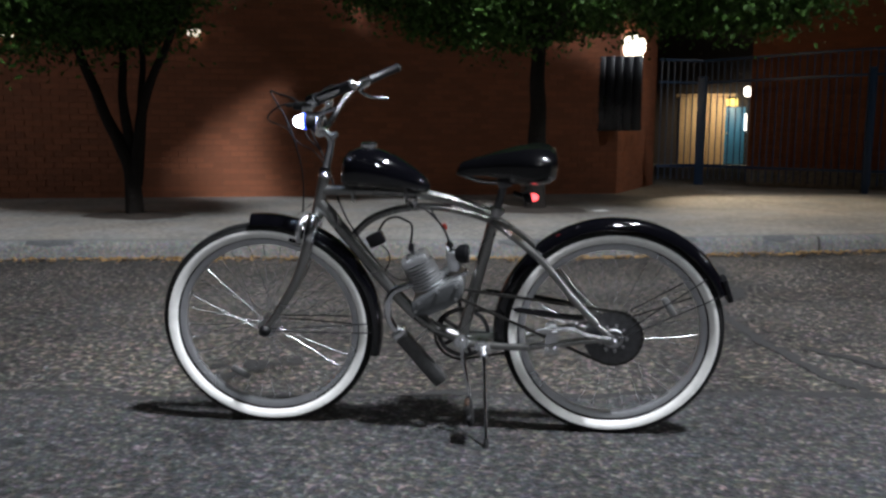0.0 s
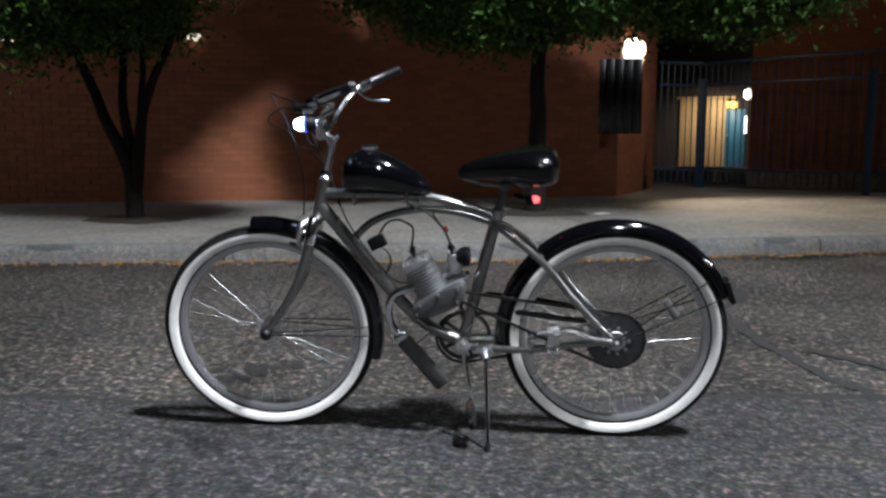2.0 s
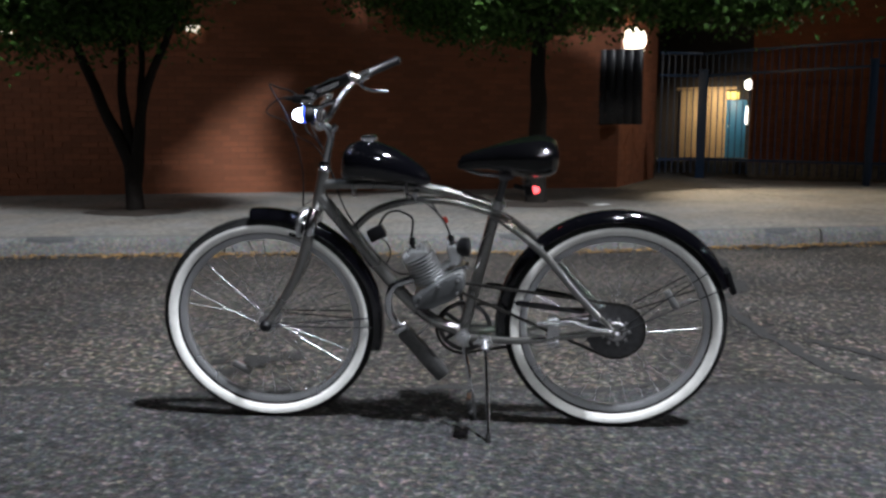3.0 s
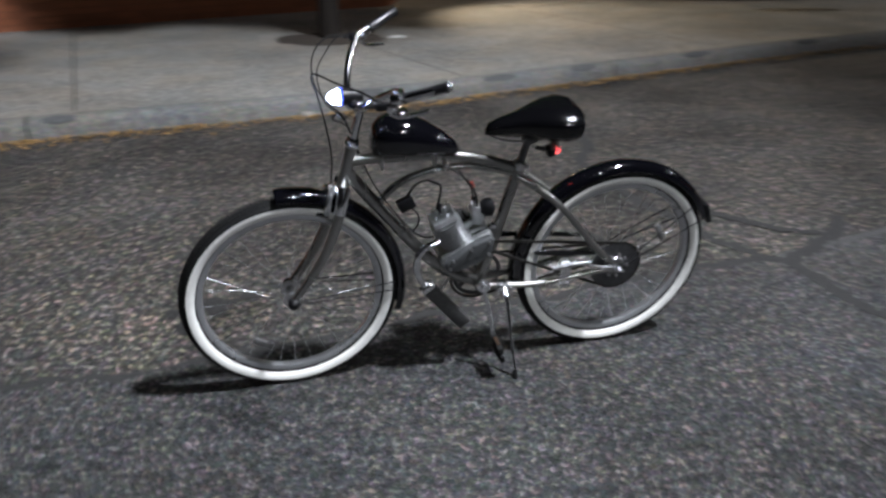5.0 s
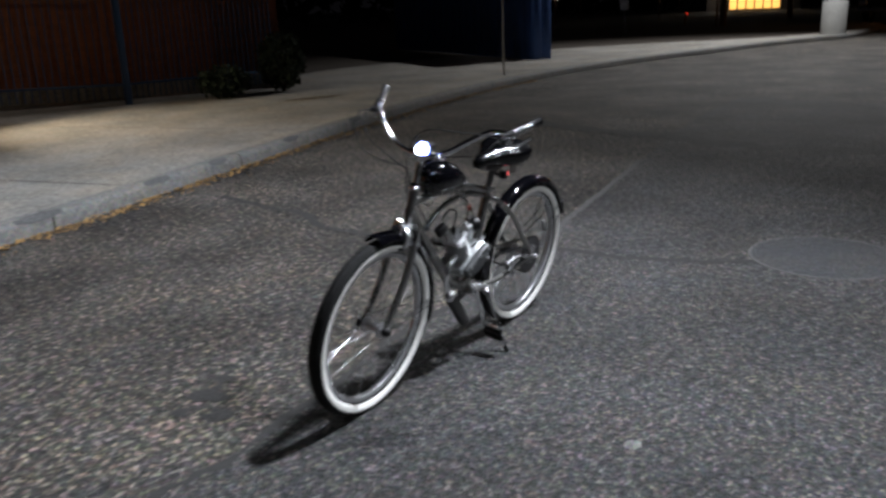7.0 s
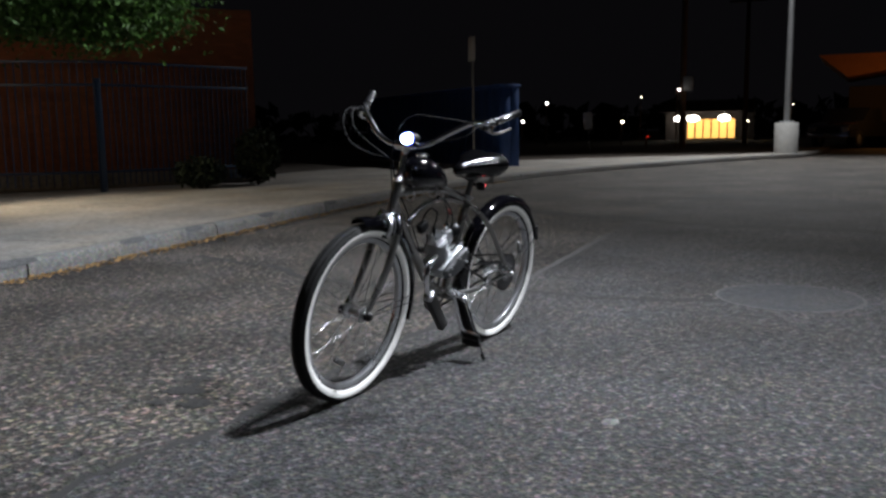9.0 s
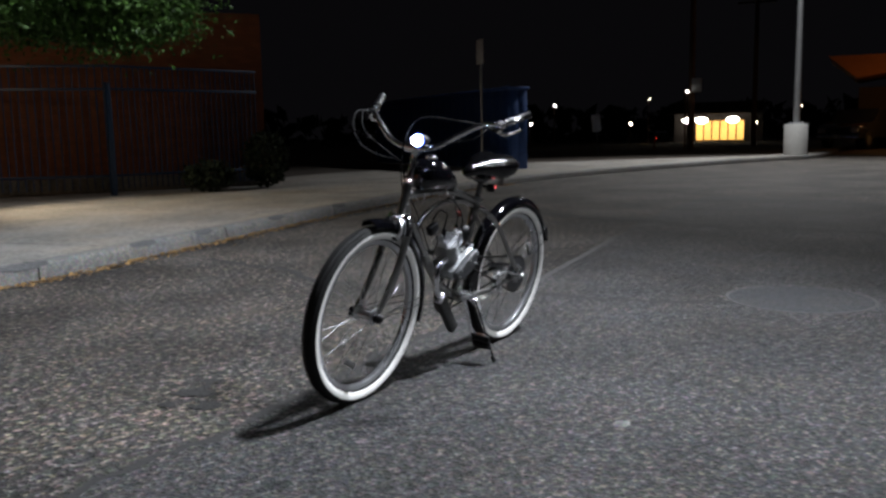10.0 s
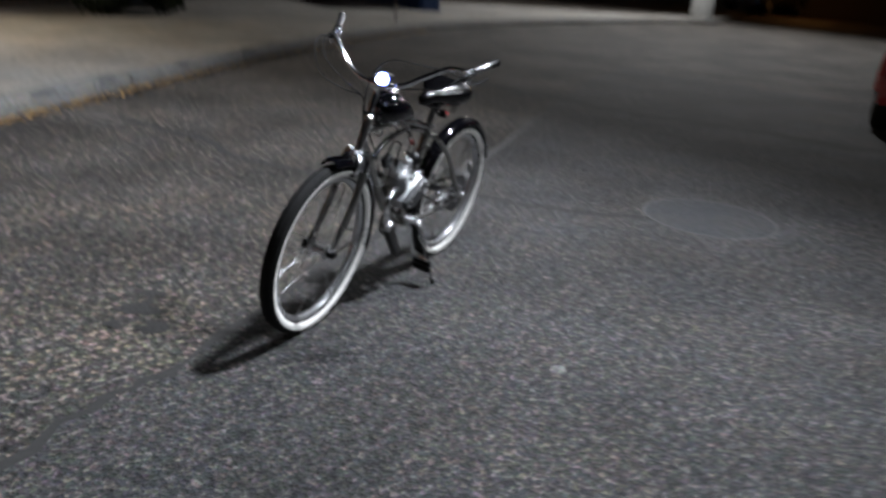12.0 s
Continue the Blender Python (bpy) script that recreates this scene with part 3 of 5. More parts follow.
# chain tensioner
tens = new("chain_tensioner")
tens.parent = bike
bm = B()
box(bm, (0.362, -0.066, 0.330), (0.040, 0.010, 0.075), turn_y(4), 0.003)
box(bm, (0.362, -0.056, 0.318), (0.045, 0.030, 0.028), turn_y(-8), 0.004)
part("bracket", bm, BRIGHT, tens, "steel clamp plate")
bm = B()
lathe(bm, [(0.006, -0.062), (0.020, -0.062), (0.016, -0.052), (0.020, -0.042), (0.006, -0.042)], (0.362, 0, 0.373), steps=20)
part("roller", bm, ALLOY, tens)
for x, z in ((0.352, 0.372), (0.376, 0.300), (0.348, 0.300)):
    bm = B()
    lathe(bm, [(0.0, -0.082), (0.007, -0.082), (0.007, -0.070), (0.0, -0.070)], (x, 0, z), steps=6)
    part("bolt", bm, BRIGHT, tens)
# coaster brake arm
bm = B()
tube(bm, smoothed([(0.545, -0.078, 0.35), (0.47, -0.077, 0.362), (0.415, -0.074, 0.380), (0.31, -0.068, 0.368)], 5), 0.007, 8)
part("coaster_arm", bm, BRIGHT, bike, "chrome coaster brake arm")

# kickstand
LEAN_DEG = 8.2
kick = new("kickstand")
kick.parent = bike
bm = B()
box(bm, (0.128, -0.030, 0.300), (0.048, 0.046, 0.032), turn_y(8), 0.008)
rod(bm, (0.112, -0.058, 0.306), (0.112, -0.070, 0.306), 0.012, 8)
rod(bm, (0.146, -0.056, 0.300), (0.146, -0.068, 0.300), 0.010, 8)
rod(bm, (0.128, -0.035, 0.298), (0.133, -0.075, 0.275), 0.014, 12)
part("mount", bm, BRIGHT, kick, "chrome kickstand mount")
foot = Vector((0.146, -0.200, 0.200 * math.tan(radians(LEAN_DEG)) - 0.014 + 0.004))
bm = B()
tube(bm, [Vector((0.133, -0.072, 0.280)), foot + Vector((0, 0.012, 0.02)), foot], [0.0075, 0.0065, 0.006], 10)
part("leg", bm, CHROME, kick, "chrome leg")
bm = B()
tube(bm, [foot + Vector((0, 0.014, 0.022)), foot + Vector((0, -0.002, -0.003))], 0.009, 10)
part("rubber_foot", bm, RUBBER, kick)

# handlebar, stem, controls
bar = new("handlebar")
bar.parent = bike
d = (HT - HB).normalized()
bm = B()
tube(bm, smoothed([HT + d * 0.004, HT + d * 0.06, HT + d * 0.105, HT + d * 0.13 + Vector((-0.012, 0, 0)), HT + d * 0.14 + Vector((-0.035, 0, 0.004))], 5), [0.0135, 0.0125], 14)
part("stem", bm, CHROME, bar, "chrome quill stem")
bm = B()
tube(bm, [HT + d * 0.010, HT + d * 0.016, HT + d * 0.024], [0.021, 0.021, 0.016], 6)
part("locknut", bm, CHROME, bar)
bm = B()
tube(bm, [HT + d * 0.118, HT + d * 0.128 + Vector((0.010, -0.004, 0.004)), HT + d * 0.134 + Vector((0.014, -0.005, 0.006))], [0.010, 0.012, 0.007], 10)
part("stem_bolt", bm, CHROME, bar, "chrome stem bolt")
CL = HT + d * 0.14 + Vector((-0.036, 0, 0.004))
bm = B()
rod(bm, CL + Vector((0, -0.024, 0)), CL + Vector((0, 0.024, 0)), 0.019, 14)
part("bar_clamp", bm, CHROME, bar, "chrome bar clamp")
GRIP = {}
for s in (-1, 1):
    tip = Vector((-0.205 if s < 0 else -0.163, -0.408 if s < 0 else 0.312, 1.176 if s < 0 else 1.167))
    inn = tip + Vector((-0.084, -s * 0.040, -0.034)) * (1.15 if s < 0 else 1.05)
    pts = [CL, CL + Vector((0.004, s * 0.055, 0.002)), CL + Vector((0.016, s * 0.12, 0.024)), CL + Vector((0.040, s * 0.19, 0.074)), CL + Vector((0.082, s * 0.26, 0.120)), inn, tip]
    bm = B()
    tube(bm, smoothed(pts, 8), 0.0111, 12)
    part("bar_half", bm, CHROME, bar, "swept chrome bar")
    e = (tip - inn).normalized()
    bm = B()
    tube(bm, [inn + e * 0.0, inn + e * 0.006, tip - e * 0.004, tip + e * 0.006, tip + e * 0.010], [0.0165, 0.0142, 0.0142, 0.0165, 0.011], 14)
    g = part("grip", bm, GRIP_RUBBER, bar, "black rubber grip")
    bm = B()
    tube(bm, [tip + e * 0.006, tip + e * 0.010, tip + e * 0.015, tip + e * 0.018], [0.014, 0.0135, 0.009, 0.003], 12)
    part("end_cap", bm, CHROME, g, "bright end cap")
    GRIP[s] = (inn, tip, e)
    # lever perch and lever
    q = inn - e * 0.02
    bm = B()
    tube(bm, [q - e * 0.012, q + e * 0.012], 0.018, 12)
    box(bm, q + Vector((-0.014, s * 0.005, -0.016)), (0.03, 0.026, 0.024), None, 0.006)
    lv = part("lever_perch", bm, CHROME, bar, "chrome lever clamp")
    bm = B()
    box(bm, q + Vector((-0.034, -0.002 * s, -0.014)), (0.042, 0.024, 0.022), None, 0.007)
    tube(bm, [q + Vector((-0.050, -0.002 * s, -0.013)), q + Vector((-0.074, -0.004 * s, -0.014))], [0.006, 0.004], 8)
    part("cable_adjuster", bm, PLASTIC, lv, "black cable housing")
    bm = B()
    drops = ((-0.033, -0.030, -0.012), (-0.042, -0.055, -0.060))[s > 0]
    tube(bm, smoothed([q + Vector((-0.022, 0.004 * s, -0.022)), q + Vector((-0.006, 0.02 * s, drops[0])), q + Vector((0.026, 0.034 * s, drops[1])), q + Vector((0.074, 0.052 * s, drops[2]))], 5), [0.007, 0.005], 8)
    part("lever", bm, CHROME, lv, "chrome hand lever")
    bm = B()
    c0 = q + Vector((-0.03, -0.004 * s, -0.018))
    end = Vector((-0.44, s * 0.02, 0.74)) if s < 0 else Vector((0.045, -0.02, 0.52))
    if s < 0:
        mid = [Vector(p) for p in ((-0.385, -0.290, 1.128), (-0.445, -0.215, 1.134), (-0.490, -0.130, 1.134), (-0.492, -0.075, 1.10), (-0.470, -0.030, 1.03), (-0.445, -0.010, 0.92), (-0.434, -0.018, 0.83))]
    else:
        mid = [Vector(p) for p in ((-0.385, 0.265, 1.112), (-0.440, 0.245, 1.060), (-0.445, 0.195, 0.985), (-0.415, 0.110, 0.950), (-0.385, 0.035, 0.935), (-0.350, 0.024, 0.840), (-0.29, -0.02, 0.70), (-0.15, -0.022, 0.52), (-0.03, -0.03, 0.54))]
    tube(bm, smoothed([c0] + mid + [end], 8), 0.0026, 7)
    part("control_cable", bm, CABLE, bar, "thin black control cable")
    bm = B()
    tube(bm, smoothed([c0 + Vector((0, 0, 0.01)), c0 + Vector((-0.06, 0, 0.004)), c0 + Vector((-0.105, -s * 0.03, -0.035)), Vector((-0.440, s * 0.17, 1.03)), Vector((-0.435, s * 0.07, 0.975)), Vector((-0.385, s * 0.03, 0.93)), Vector((-0.352, 0.024, 0.84)), Vector((-0.33, 0.022, 0.76))], 8), 0.0022, 7)
    part("control_cable", bm, CABLE, bar, "thin black control cable")
# headlight
hl = new("headlight")
hl.parent = bike
bm = B()
lathe(bm, [(0.0, 0.050), (0.013, 0.048), (0.018, 0.035), (0.023, 0.0), (0.025, -0.012), (0.023, -0.014)], (-0.392, -0.053, 1.034), axis="x", steps=24)
part("housing", bm, PLASTIC, hl, "black lamp housing")
bm = B()
lathe(bm, [(0.0, -0.054), (0.010, -0.051), (0.017, -0.042), (0.021, -0.024), (0.021, -0.012)], (-0.392, -0.053, 1.034), axis="x", steps=24)
part("lens", bm, HEADLIGHT, hl, "glowing white lens")
# the lens's blue halo, modelled as a thin emitting ring
bm = B()
lathe(bm, [(0.021, -0.019), (0.0250, -0.021), (0.0262, -0.017), (0.0255, -0.013), (0.022, -0.012)], (-0.392, -0.053, 1.034), axis="x", steps=24)
part("halo_ring", bm, HEAD_HALO, hl, "blue halo of the lens, put in as a glowing ring")
bm = B()
tube(bm, smoothed([(-0.395, -0.053, 1.040), (-0.385, -0.060, 1.015), CL + Vector((0.008, -0.085, 0.010))], 5), 0.008, 8)
part("bracket", bm, PLASTIC, hl)

# the front end is turned a little to the left
AXIS = (HT - HB).normalized()
TURNED = Matrix.Translation(HT) @ Matrix.Rotation(radians(2.2), 4, AXIS) @ Matrix.Translation(-HT)
for ob in (front, fork, ff, brake, bar, hl):
    ob.matrix_basis = TURNED @ ob.matrix_basis
for ob, dx, dz in ((engine, 0.0, 0.014), (carb, -0.006, 0.016), (exhaust, 0.004, 0.012), (crankset, 0.006, 0.008), (tank, 0.024, -0.004), (tail, 0.034, 0.014), (kick, 0.014, 0.0)):
    ob.location = (dx, 0, dz)
bike.matrix_world = pose(-0.0425, 2.514, 0, LEAN_DEG, 0, 13.5) @ Matrix.Scale(0.945, 4) @ Matrix.Translation((0, 0, R - HZ))

# ---- materials of the place ----


def aggregate(name, base, stone, mortar_dark, scale, bump, rough=0.85, worn=0.45, chroma=0.3):
    """A road or concrete surface of small stones in a binder, with broad wear."""
    m = bpy.data.materials.new(name)
    m.use_nodes = True
    nodes, links = m.node_tree.nodes, m.node_tree.links
    b = nodes["Principled BSDF"]
    coord = nodes.new("ShaderNodeTexCoord")
    vor = nodes.new("ShaderNodeTexVoronoi")
    vor.inputs["Scale"].default_value = scale
    fine, broad, mid = nodes.new("ShaderNodeTexNoise"), nodes.new("ShaderNodeTexNoise"), nodes.new("ShaderNodeTexNoise")
    for n, sc, d in ((fine, scale * 2.2, 3), (broad, 0.9, 5), (mid, 21.0, 4)):
        n.inputs["Scale"].default_value, n.inputs["Detail"].default_value = sc, d
    for n in (vor, fine, broad, mid):
        links.new(coord.outputs["Object"], n.inputs["Vector"])
    sep = nodes.new("ShaderNodeSeparateColor")
    links.new(vor.outputs["Color"], sep.inputs[0])
    ramp = nodes.new("ShaderNodeValToRGB")
    e = ramp.color_ramp.elements
    e[0].position, e[0].color = 0.0, (*[c * mortar_dark for c in base], 1)
    e[1].position, e[1].color = 1.0, (*stone, 1)
    k = ramp.color_ramp.elements.new(0.55)
    k.color = (*base, 1)
    soft = nodes.new("ShaderNodeTexNoise")
    soft.inputs["Scale"].default_value, soft.inputs["Detail"].default_value = scale * 0.75, 3
    links.new(coord.outputs["Object"], soft.inputs["Vector"])
    both = nodes.new("ShaderNodeMath")
    both.operation = "MULTIPLY_ADD"
    links.new(sep.outputs[0], both.inputs[0])
    both.inputs[1].default_value = 0.38
    spread = nodes.new("ShaderNodeMapRange")
    spread.inputs[1].default_value, spread.inputs[2].default_value = 0.36, 0.66
    spread.inputs[4].default_value = 0.62
    links.new(soft.outputs[0], spread.inputs[0])
    links.new(spread.outputs[0], both.inputs[2])
    links.new(both.outputs[0], ramp.inputs[0])
    wear = nodes.new("ShaderNodeMath")
    wear.operation = "MULTIPLY_ADD"
    links.new(mid.outputs[0], wear.inputs[0])
    wear.inputs[1].default_value = 1.3
    links.new(broad.outputs[0], wear.inputs[2])
    rng = nodes.new("ShaderNodeMapRange")
    rng.inputs[1].default_value, rng.inputs[2].default_value = 0.85, 1.45
    rng.inputs[3].default_value, rng.inputs[4].default_value = 1 - worn, 1 + worn
    links.new(wear.outputs[0], rng.inputs[0])
    mul = nodes.new("ShaderNodeVectorMath")
    mul.operation = "SCALE"
    links.new(ramp.outputs[0], mul.inputs[0])
    links.new(rng.outputs[0], mul.inputs["Scale"])
    tint, hue = nodes.new("ShaderNodeTexNoise"), nodes.new("ShaderNodeValToRGB")
    tint.inputs["Scale"].default_value, tint.inputs["Detail"].default_value = 2.3, 5
    links.new(coord.outputs["Object"], tint.inputs["Vector"])
    links.new(tint.outputs[0], hue.inputs[0])
    hue.color_ramp.elements[0].position, hue.color_ramp.elements[0].color = 0.38, (0.98, 1.0, 1.02, 1)
    hue.color_ramp.elements[1].position, hue.color_ramp.elements[1].color = 0.66, (1.06, 1.0, 0.93, 1)
    stained, mixed, chips = nodes.new("ShaderNodeVectorMath"), nodes.new("ShaderNodeVectorMath"), nodes.new("ShaderNodeVectorMath")
    stained.operation, mixed.operation, chips.operation = "MULTIPLY", "MULTIPLY", "MULTIPLY_ADD"
    links.new(vor.outputs["Color"], chips.inputs[0])
    chips.inputs[1].default_value, chips.inputs[2].default_value = (chroma, chroma, chroma), (1 - chroma / 2, 1 - chroma / 2, 1 - chroma / 2)
    links.new(mul.outputs[0], mixed.inputs[0])
    links.new(chips.outputs[0], mixed.inputs[1])
    links.new(mixed.outputs[0], stained.inputs[0])
    links.new(hue.outputs[0], stained.inputs[1])
    links.new(stained.outputs[0], b.inputs["Base Color"])
    b.inputs["Roughness"].default_value = rough
    b.inputs["Specular IOR Level"].default_value = 0.35
    h = nodes.new("ShaderNodeMath")
    h.operation = "ADD"
    links.new(vor.outputs["Distance"], h.inputs[0])
    links.new(fine.outputs[0], h.inputs[1])
    bn = nodes.new("ShaderNodeBump")
    bn.inputs["Strength"].default_value, bn.inputs["Distance"].default_value = bump, 0.006
    links.new(h.outputs[0], bn.inputs["Height"])
    links.new(bn.outputs[0], b.inputs["Normal"])
    return m


def pieces(name, colour, dark, light, rough=0.8, grain=60.0):
    """A material whose every piece has a shade of its own."""
    m = material(name, colour, rough, 0, 0.22, grain, 0.3)
    nodes, links = m.node_tree.nodes, m.node_tree.links
    info, geo, add = nodes.new("ShaderNodeObjectInfo"), nodes.new("ShaderNodeNewGeometry"), nodes.new("ShaderNodeMath")
    links.new(info.outputs["Random"], add.inputs[0])
    links.new(geo.outputs["Random Per Island"], add.inputs[1])
    wrap = nodes.new("ShaderNodeMath")
    wrap.operation = "FRACT"
    links.new(add.outputs[0], wrap.inputs[0])
    rng = nodes.new("ShaderNodeMapRange")
    rng.inputs[3].default_value, rng.inputs[4].default_value = dark, light
    links.new(wrap.outputs[0], rng.inputs[0])
    mul = nodes.new("ShaderNodeVectorMath")
    mul.operation = "SCALE"
    b = nodes["Principled BSDF"]
    links.new(b.inputs["Base Color"].links[0].from_socket, mul.inputs[0])
    links.new(rng.outputs[0], mul.inputs["Scale"])
    links.new(mul.outputs[0], b.inputs["Base Color"])
    return m


ASPHALT = aggregate("worn_asphalt", (0.037, 0.0345, 0.0312), (0.182, 0.165, 0.142), 0.30, 52, 1.0, worn=0.9)
LANE = aggregate("finer_asphalt", (0.036, 0.0365, 0.0375), (0.119, 0.1145, 0.111), 0.42, 64, 1.0, worn=0.65)
DARK_ASPHALT = aggregate("old_dark_asphalt", (0.025, 0.025, 0.025), (0.056, 0.054, 0.052), 0.6, 80, 0.8)
PATCH = aggregate("smoother_asphalt", (0.040, 0.042, 0.046), (0.068, 0.070, 0.075), 0.8, 110, 0.4, worn=0.25)
OIL = material("oil_darkened_asphalt", (0.014, 0.0135, 0.013), 0.75, 0, 0.6, 45, 0.6, big=9)
TAR = material("crack_sealing_tar", (0.021, 0.0205, 0.020), 0.9, 0, 0.3, 30, 0.2)
PAINT = material("worn_white_road_paint", (0.048, 0.0475, 0.047), 0.8, 0, 0.6, 45, 0.3, big=12)
CONCRETE = aggregate("weathered_concrete", (0.204, 0.194, 0.177), (0.252, 0.238, 0.217), 0.75, 90, 0.35, worn=0.4, chroma=0.1)
KERB_CONCRETE = aggregate("kerb_concrete", (0.1368, 0.1368, 0.1332), (0.18, 0.1764, 0.1692), 0.75, 70, 0.4, worn=0.25)
KERB_WEAR = material("broken_kerb_concrete", (0.065, 0.066, 0.067), 0.9, 0, 0.5, 50, 0.8)
SOIL = material("dry_soil", (0.036, 0.027, 0.020), 0.95, 0, 0.5, 40, 0.8)
MORTAR = material("brick_mortar", (0.200, 0.076, 0.038), 0.9, 0, 0.25, 60, 0.4)
BRICK = pieces("red_brick", (0.235, 0.078, 0.034), 0.85, 1.14)
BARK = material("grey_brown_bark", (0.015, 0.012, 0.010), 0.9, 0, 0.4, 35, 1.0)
LEAF = pieces("green_leaf", (0.040, 0.088, 0.016), 0.35, 1.6, 0.55, 30)
b = LEAF.node_tree.nodes["Principled BSDF"]
thin, blend = LEAF.node_tree.nodes.new("ShaderNodeBsdfTranslucent"), LEAF.node_tree.nodes.new("ShaderNodeMixShader")
blend.inputs[0].default_value = 0.18
LEAF.node_tree.links.new(b.inputs["Base Color"].links[0].from_socket, thin.inputs["Color"])
LEAF.node_tree.links.new(b.outputs[0], blend.inputs[1])
LEAF.node_tree.links.new(thin.outputs[0], blend.inputs[2])
LEAF.node_tree.links.new(blend.outputs[0], LEAF.node_tree.nodes["Material Output"].inputs[0])
DEAD_LEAF = pieces("fallen_brown_leaf", (0.272, 0.16, 0.056), 0.4, 1.4, 0.8, 50)
BUSH_LEAF = pieces("dark_bush_leaf", (0.018, 0.026, 0.015), 0.5, 1.4, 0.9, 30)
for m in (BARK, LEAF, BUSH_LEAF):
    m.node_tree.nodes["Principled BSDF"].inputs["Specular IOR Level"].default_value = 0.2
BLUE_STEEL = material("blue_painted_steel", (0.012, 0.038, 0.095), 0.45, 0, 0.2, 40, 0.08)
BLUE_DOOR = material("blue_door_paint", (0.035, 0.16, 0.30), 0.45, 0, 0.15, 30, 0.05)
BEIGE = material("tan_painted_panel", (0.52, 0.36, 0.20), 0.7, 0, 0.15, 20, 0.1)
DARK_BOARD = material("dark_notice_board", (0.012, 0.012, 0.016), 0.3, 0, 0.3, 30, 0.05)
GALV = material("galvanised_steel", (0.42, 0.43, 0.44), 0.5, 0.6, 0.2, 30, 0.1)
DULL_STEEL = material("dull_post_steel", (0.40, 0.41, 0.42), 0.6, 0.5, 0.25, 30, 0.1)
SIGN_FACE = material("sign_back", (0.40, 0.41, 0.42), 0.6, 0, 0.15, 20)
PALE_SIGN = material("sign_sheeting", (0.84, 0.85, 0.86), 0.5, 0, 0.15, 20)
WOOD_POLE = material("creosoted_pole", (0.12, 0.07, 0.045), 0.9, 0, 0.35, 30, 0.6)
BLUE_SHED = material("dark_blue_sheet_metal", (0.034, 0.088, 0.27), 0.5, 0.1, 0.25, 12, 0.1)
ROOF_ORANGE = material("terracotta_roof", (0.40, 0.15, 0.05), 0.8, 0, 0.2, 10, 0.3)
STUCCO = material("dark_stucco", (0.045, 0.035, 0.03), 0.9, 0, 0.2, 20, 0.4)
TRUCK_PAINT = material("black_truck_paint", (0.012, 0.012, 0.014), 0.2, 0, 0.2, 20, 0, coat=1.0)
RED_PAINT = material("red_car_paint", (0.34, 0.03, 0.035), 0.25, 0, 0.12, 20, 0, coat=1.0)
DARK_GLASS = material("dark_vehicle_glass", (0.01, 0.01, 0.012), 0.06, 0, 0.1, 20)
FAINT = material("pale_worn_ring", (0.072, 0.071, 0.070), 0.85, 0, 0.5, 45, 0.3, big=9)
LAMP_WARM = glow("pier_lamp_glass", (1.0, 0.90, 0.74), 3.5)
LAMP_PORCH = glow("porch_lamp_glass", (1.0, 0.94, 0.82), 5)
FAR_LAMP = glow("far_lamp", (1.0, 0.86, 0.62), 14)
FAR_WHITE = glow("far_white_lamp", (1.0, 0.95, 0.85), 10)
PALE_BASE = material("pale_painted_concrete", (0.62, 0.62, 0.60), 0.85, 0, 0.15, 25, 0.3)
SHOP = glow("lit_shop_window", (1.0, 0.55, 0.13), 1.3)
FAR_RED = glow("far_red_lamp", (1.0, 0.05, 0.03), 0.8)


def setting(ob, label, category, kind="structure"):
    return tagged(ob, label, category, kind=kind)


def thing(name, label, category, group=""):
    return tagged(new(name), label, category, group)


def heading(p, q):
    return Matrix.Rotation(math.atan2(q[1] - p[1], q[0] - p[0]), 4, "Z")


# ---- road ----
def drop(x, y):
    """Past the street the ground falls a little."""
    return -min(max(math.hypot(x + 2.26, y) - 34.0, 0.0) * 0.010, 0.55)


bm = B()
ring0 = [bm.verts.new((-2.26 + 34 * math.cos(2 * math.pi * k / 48), 34 * math.sin(2 * math.pi * k / 48), 0)) for k in range(48)]
bm.faces.new(ring0)
for r in (60, 89, 600):
    ring1 = []
    for k in range(48):
        x, y = -2.26 + r * math.cos(2 * math.pi * k / 48), r * math.sin(2 * math.pi * k / 48)
        ring1.append(bm.verts.new((x, y, drop(x, y))))
    for k in range(48):
        bm.faces.new((ring0[k], ring0[(k + 1) % 48], ring1[(k + 1) % 48], ring1[k]))
    ring0 = ring1
road = setting(part("road", bm, ASPHALT, smooth=False), "worn grey asphalt street with pale aggregate", "road")


def band(name, line, w, z, mat, parent, jitter=0.3, seed=1):
    """A thin uneven strip lying on the road."""
    rnd = random.Random(seed)
    p = smoothed([(x, y, 0) for x, y in line], 8)
    bm = B()
    rows = []
    for i, q in enumerate(p):
        d = (p[min(i + 1, len(p) - 1)] - p[max(i - 1, 0)]).normalized()
        n = Vector((-d.y, d.x, 0))
        o = n * rnd.uniform(-1, 1) * w * jitter
        a, b = w * (0.5 + rnd.uniform(-jitter, jitter) * 0.6), w * (0.5 + rnd.uniform(-jitter, jitter) * 0.6)
        rows.append([bm.verts.new(q + o + n * a + Vector((0, 0, z))), bm.verts.new(q + o - n * b + Vector((0, 0, z)))])
    for a, b in zip(rows, rows[1:]):
        bm.faces.new((a[0], b[0], b[1], a[1]))
    return part(name, bm, mat, parent, smooth=False)


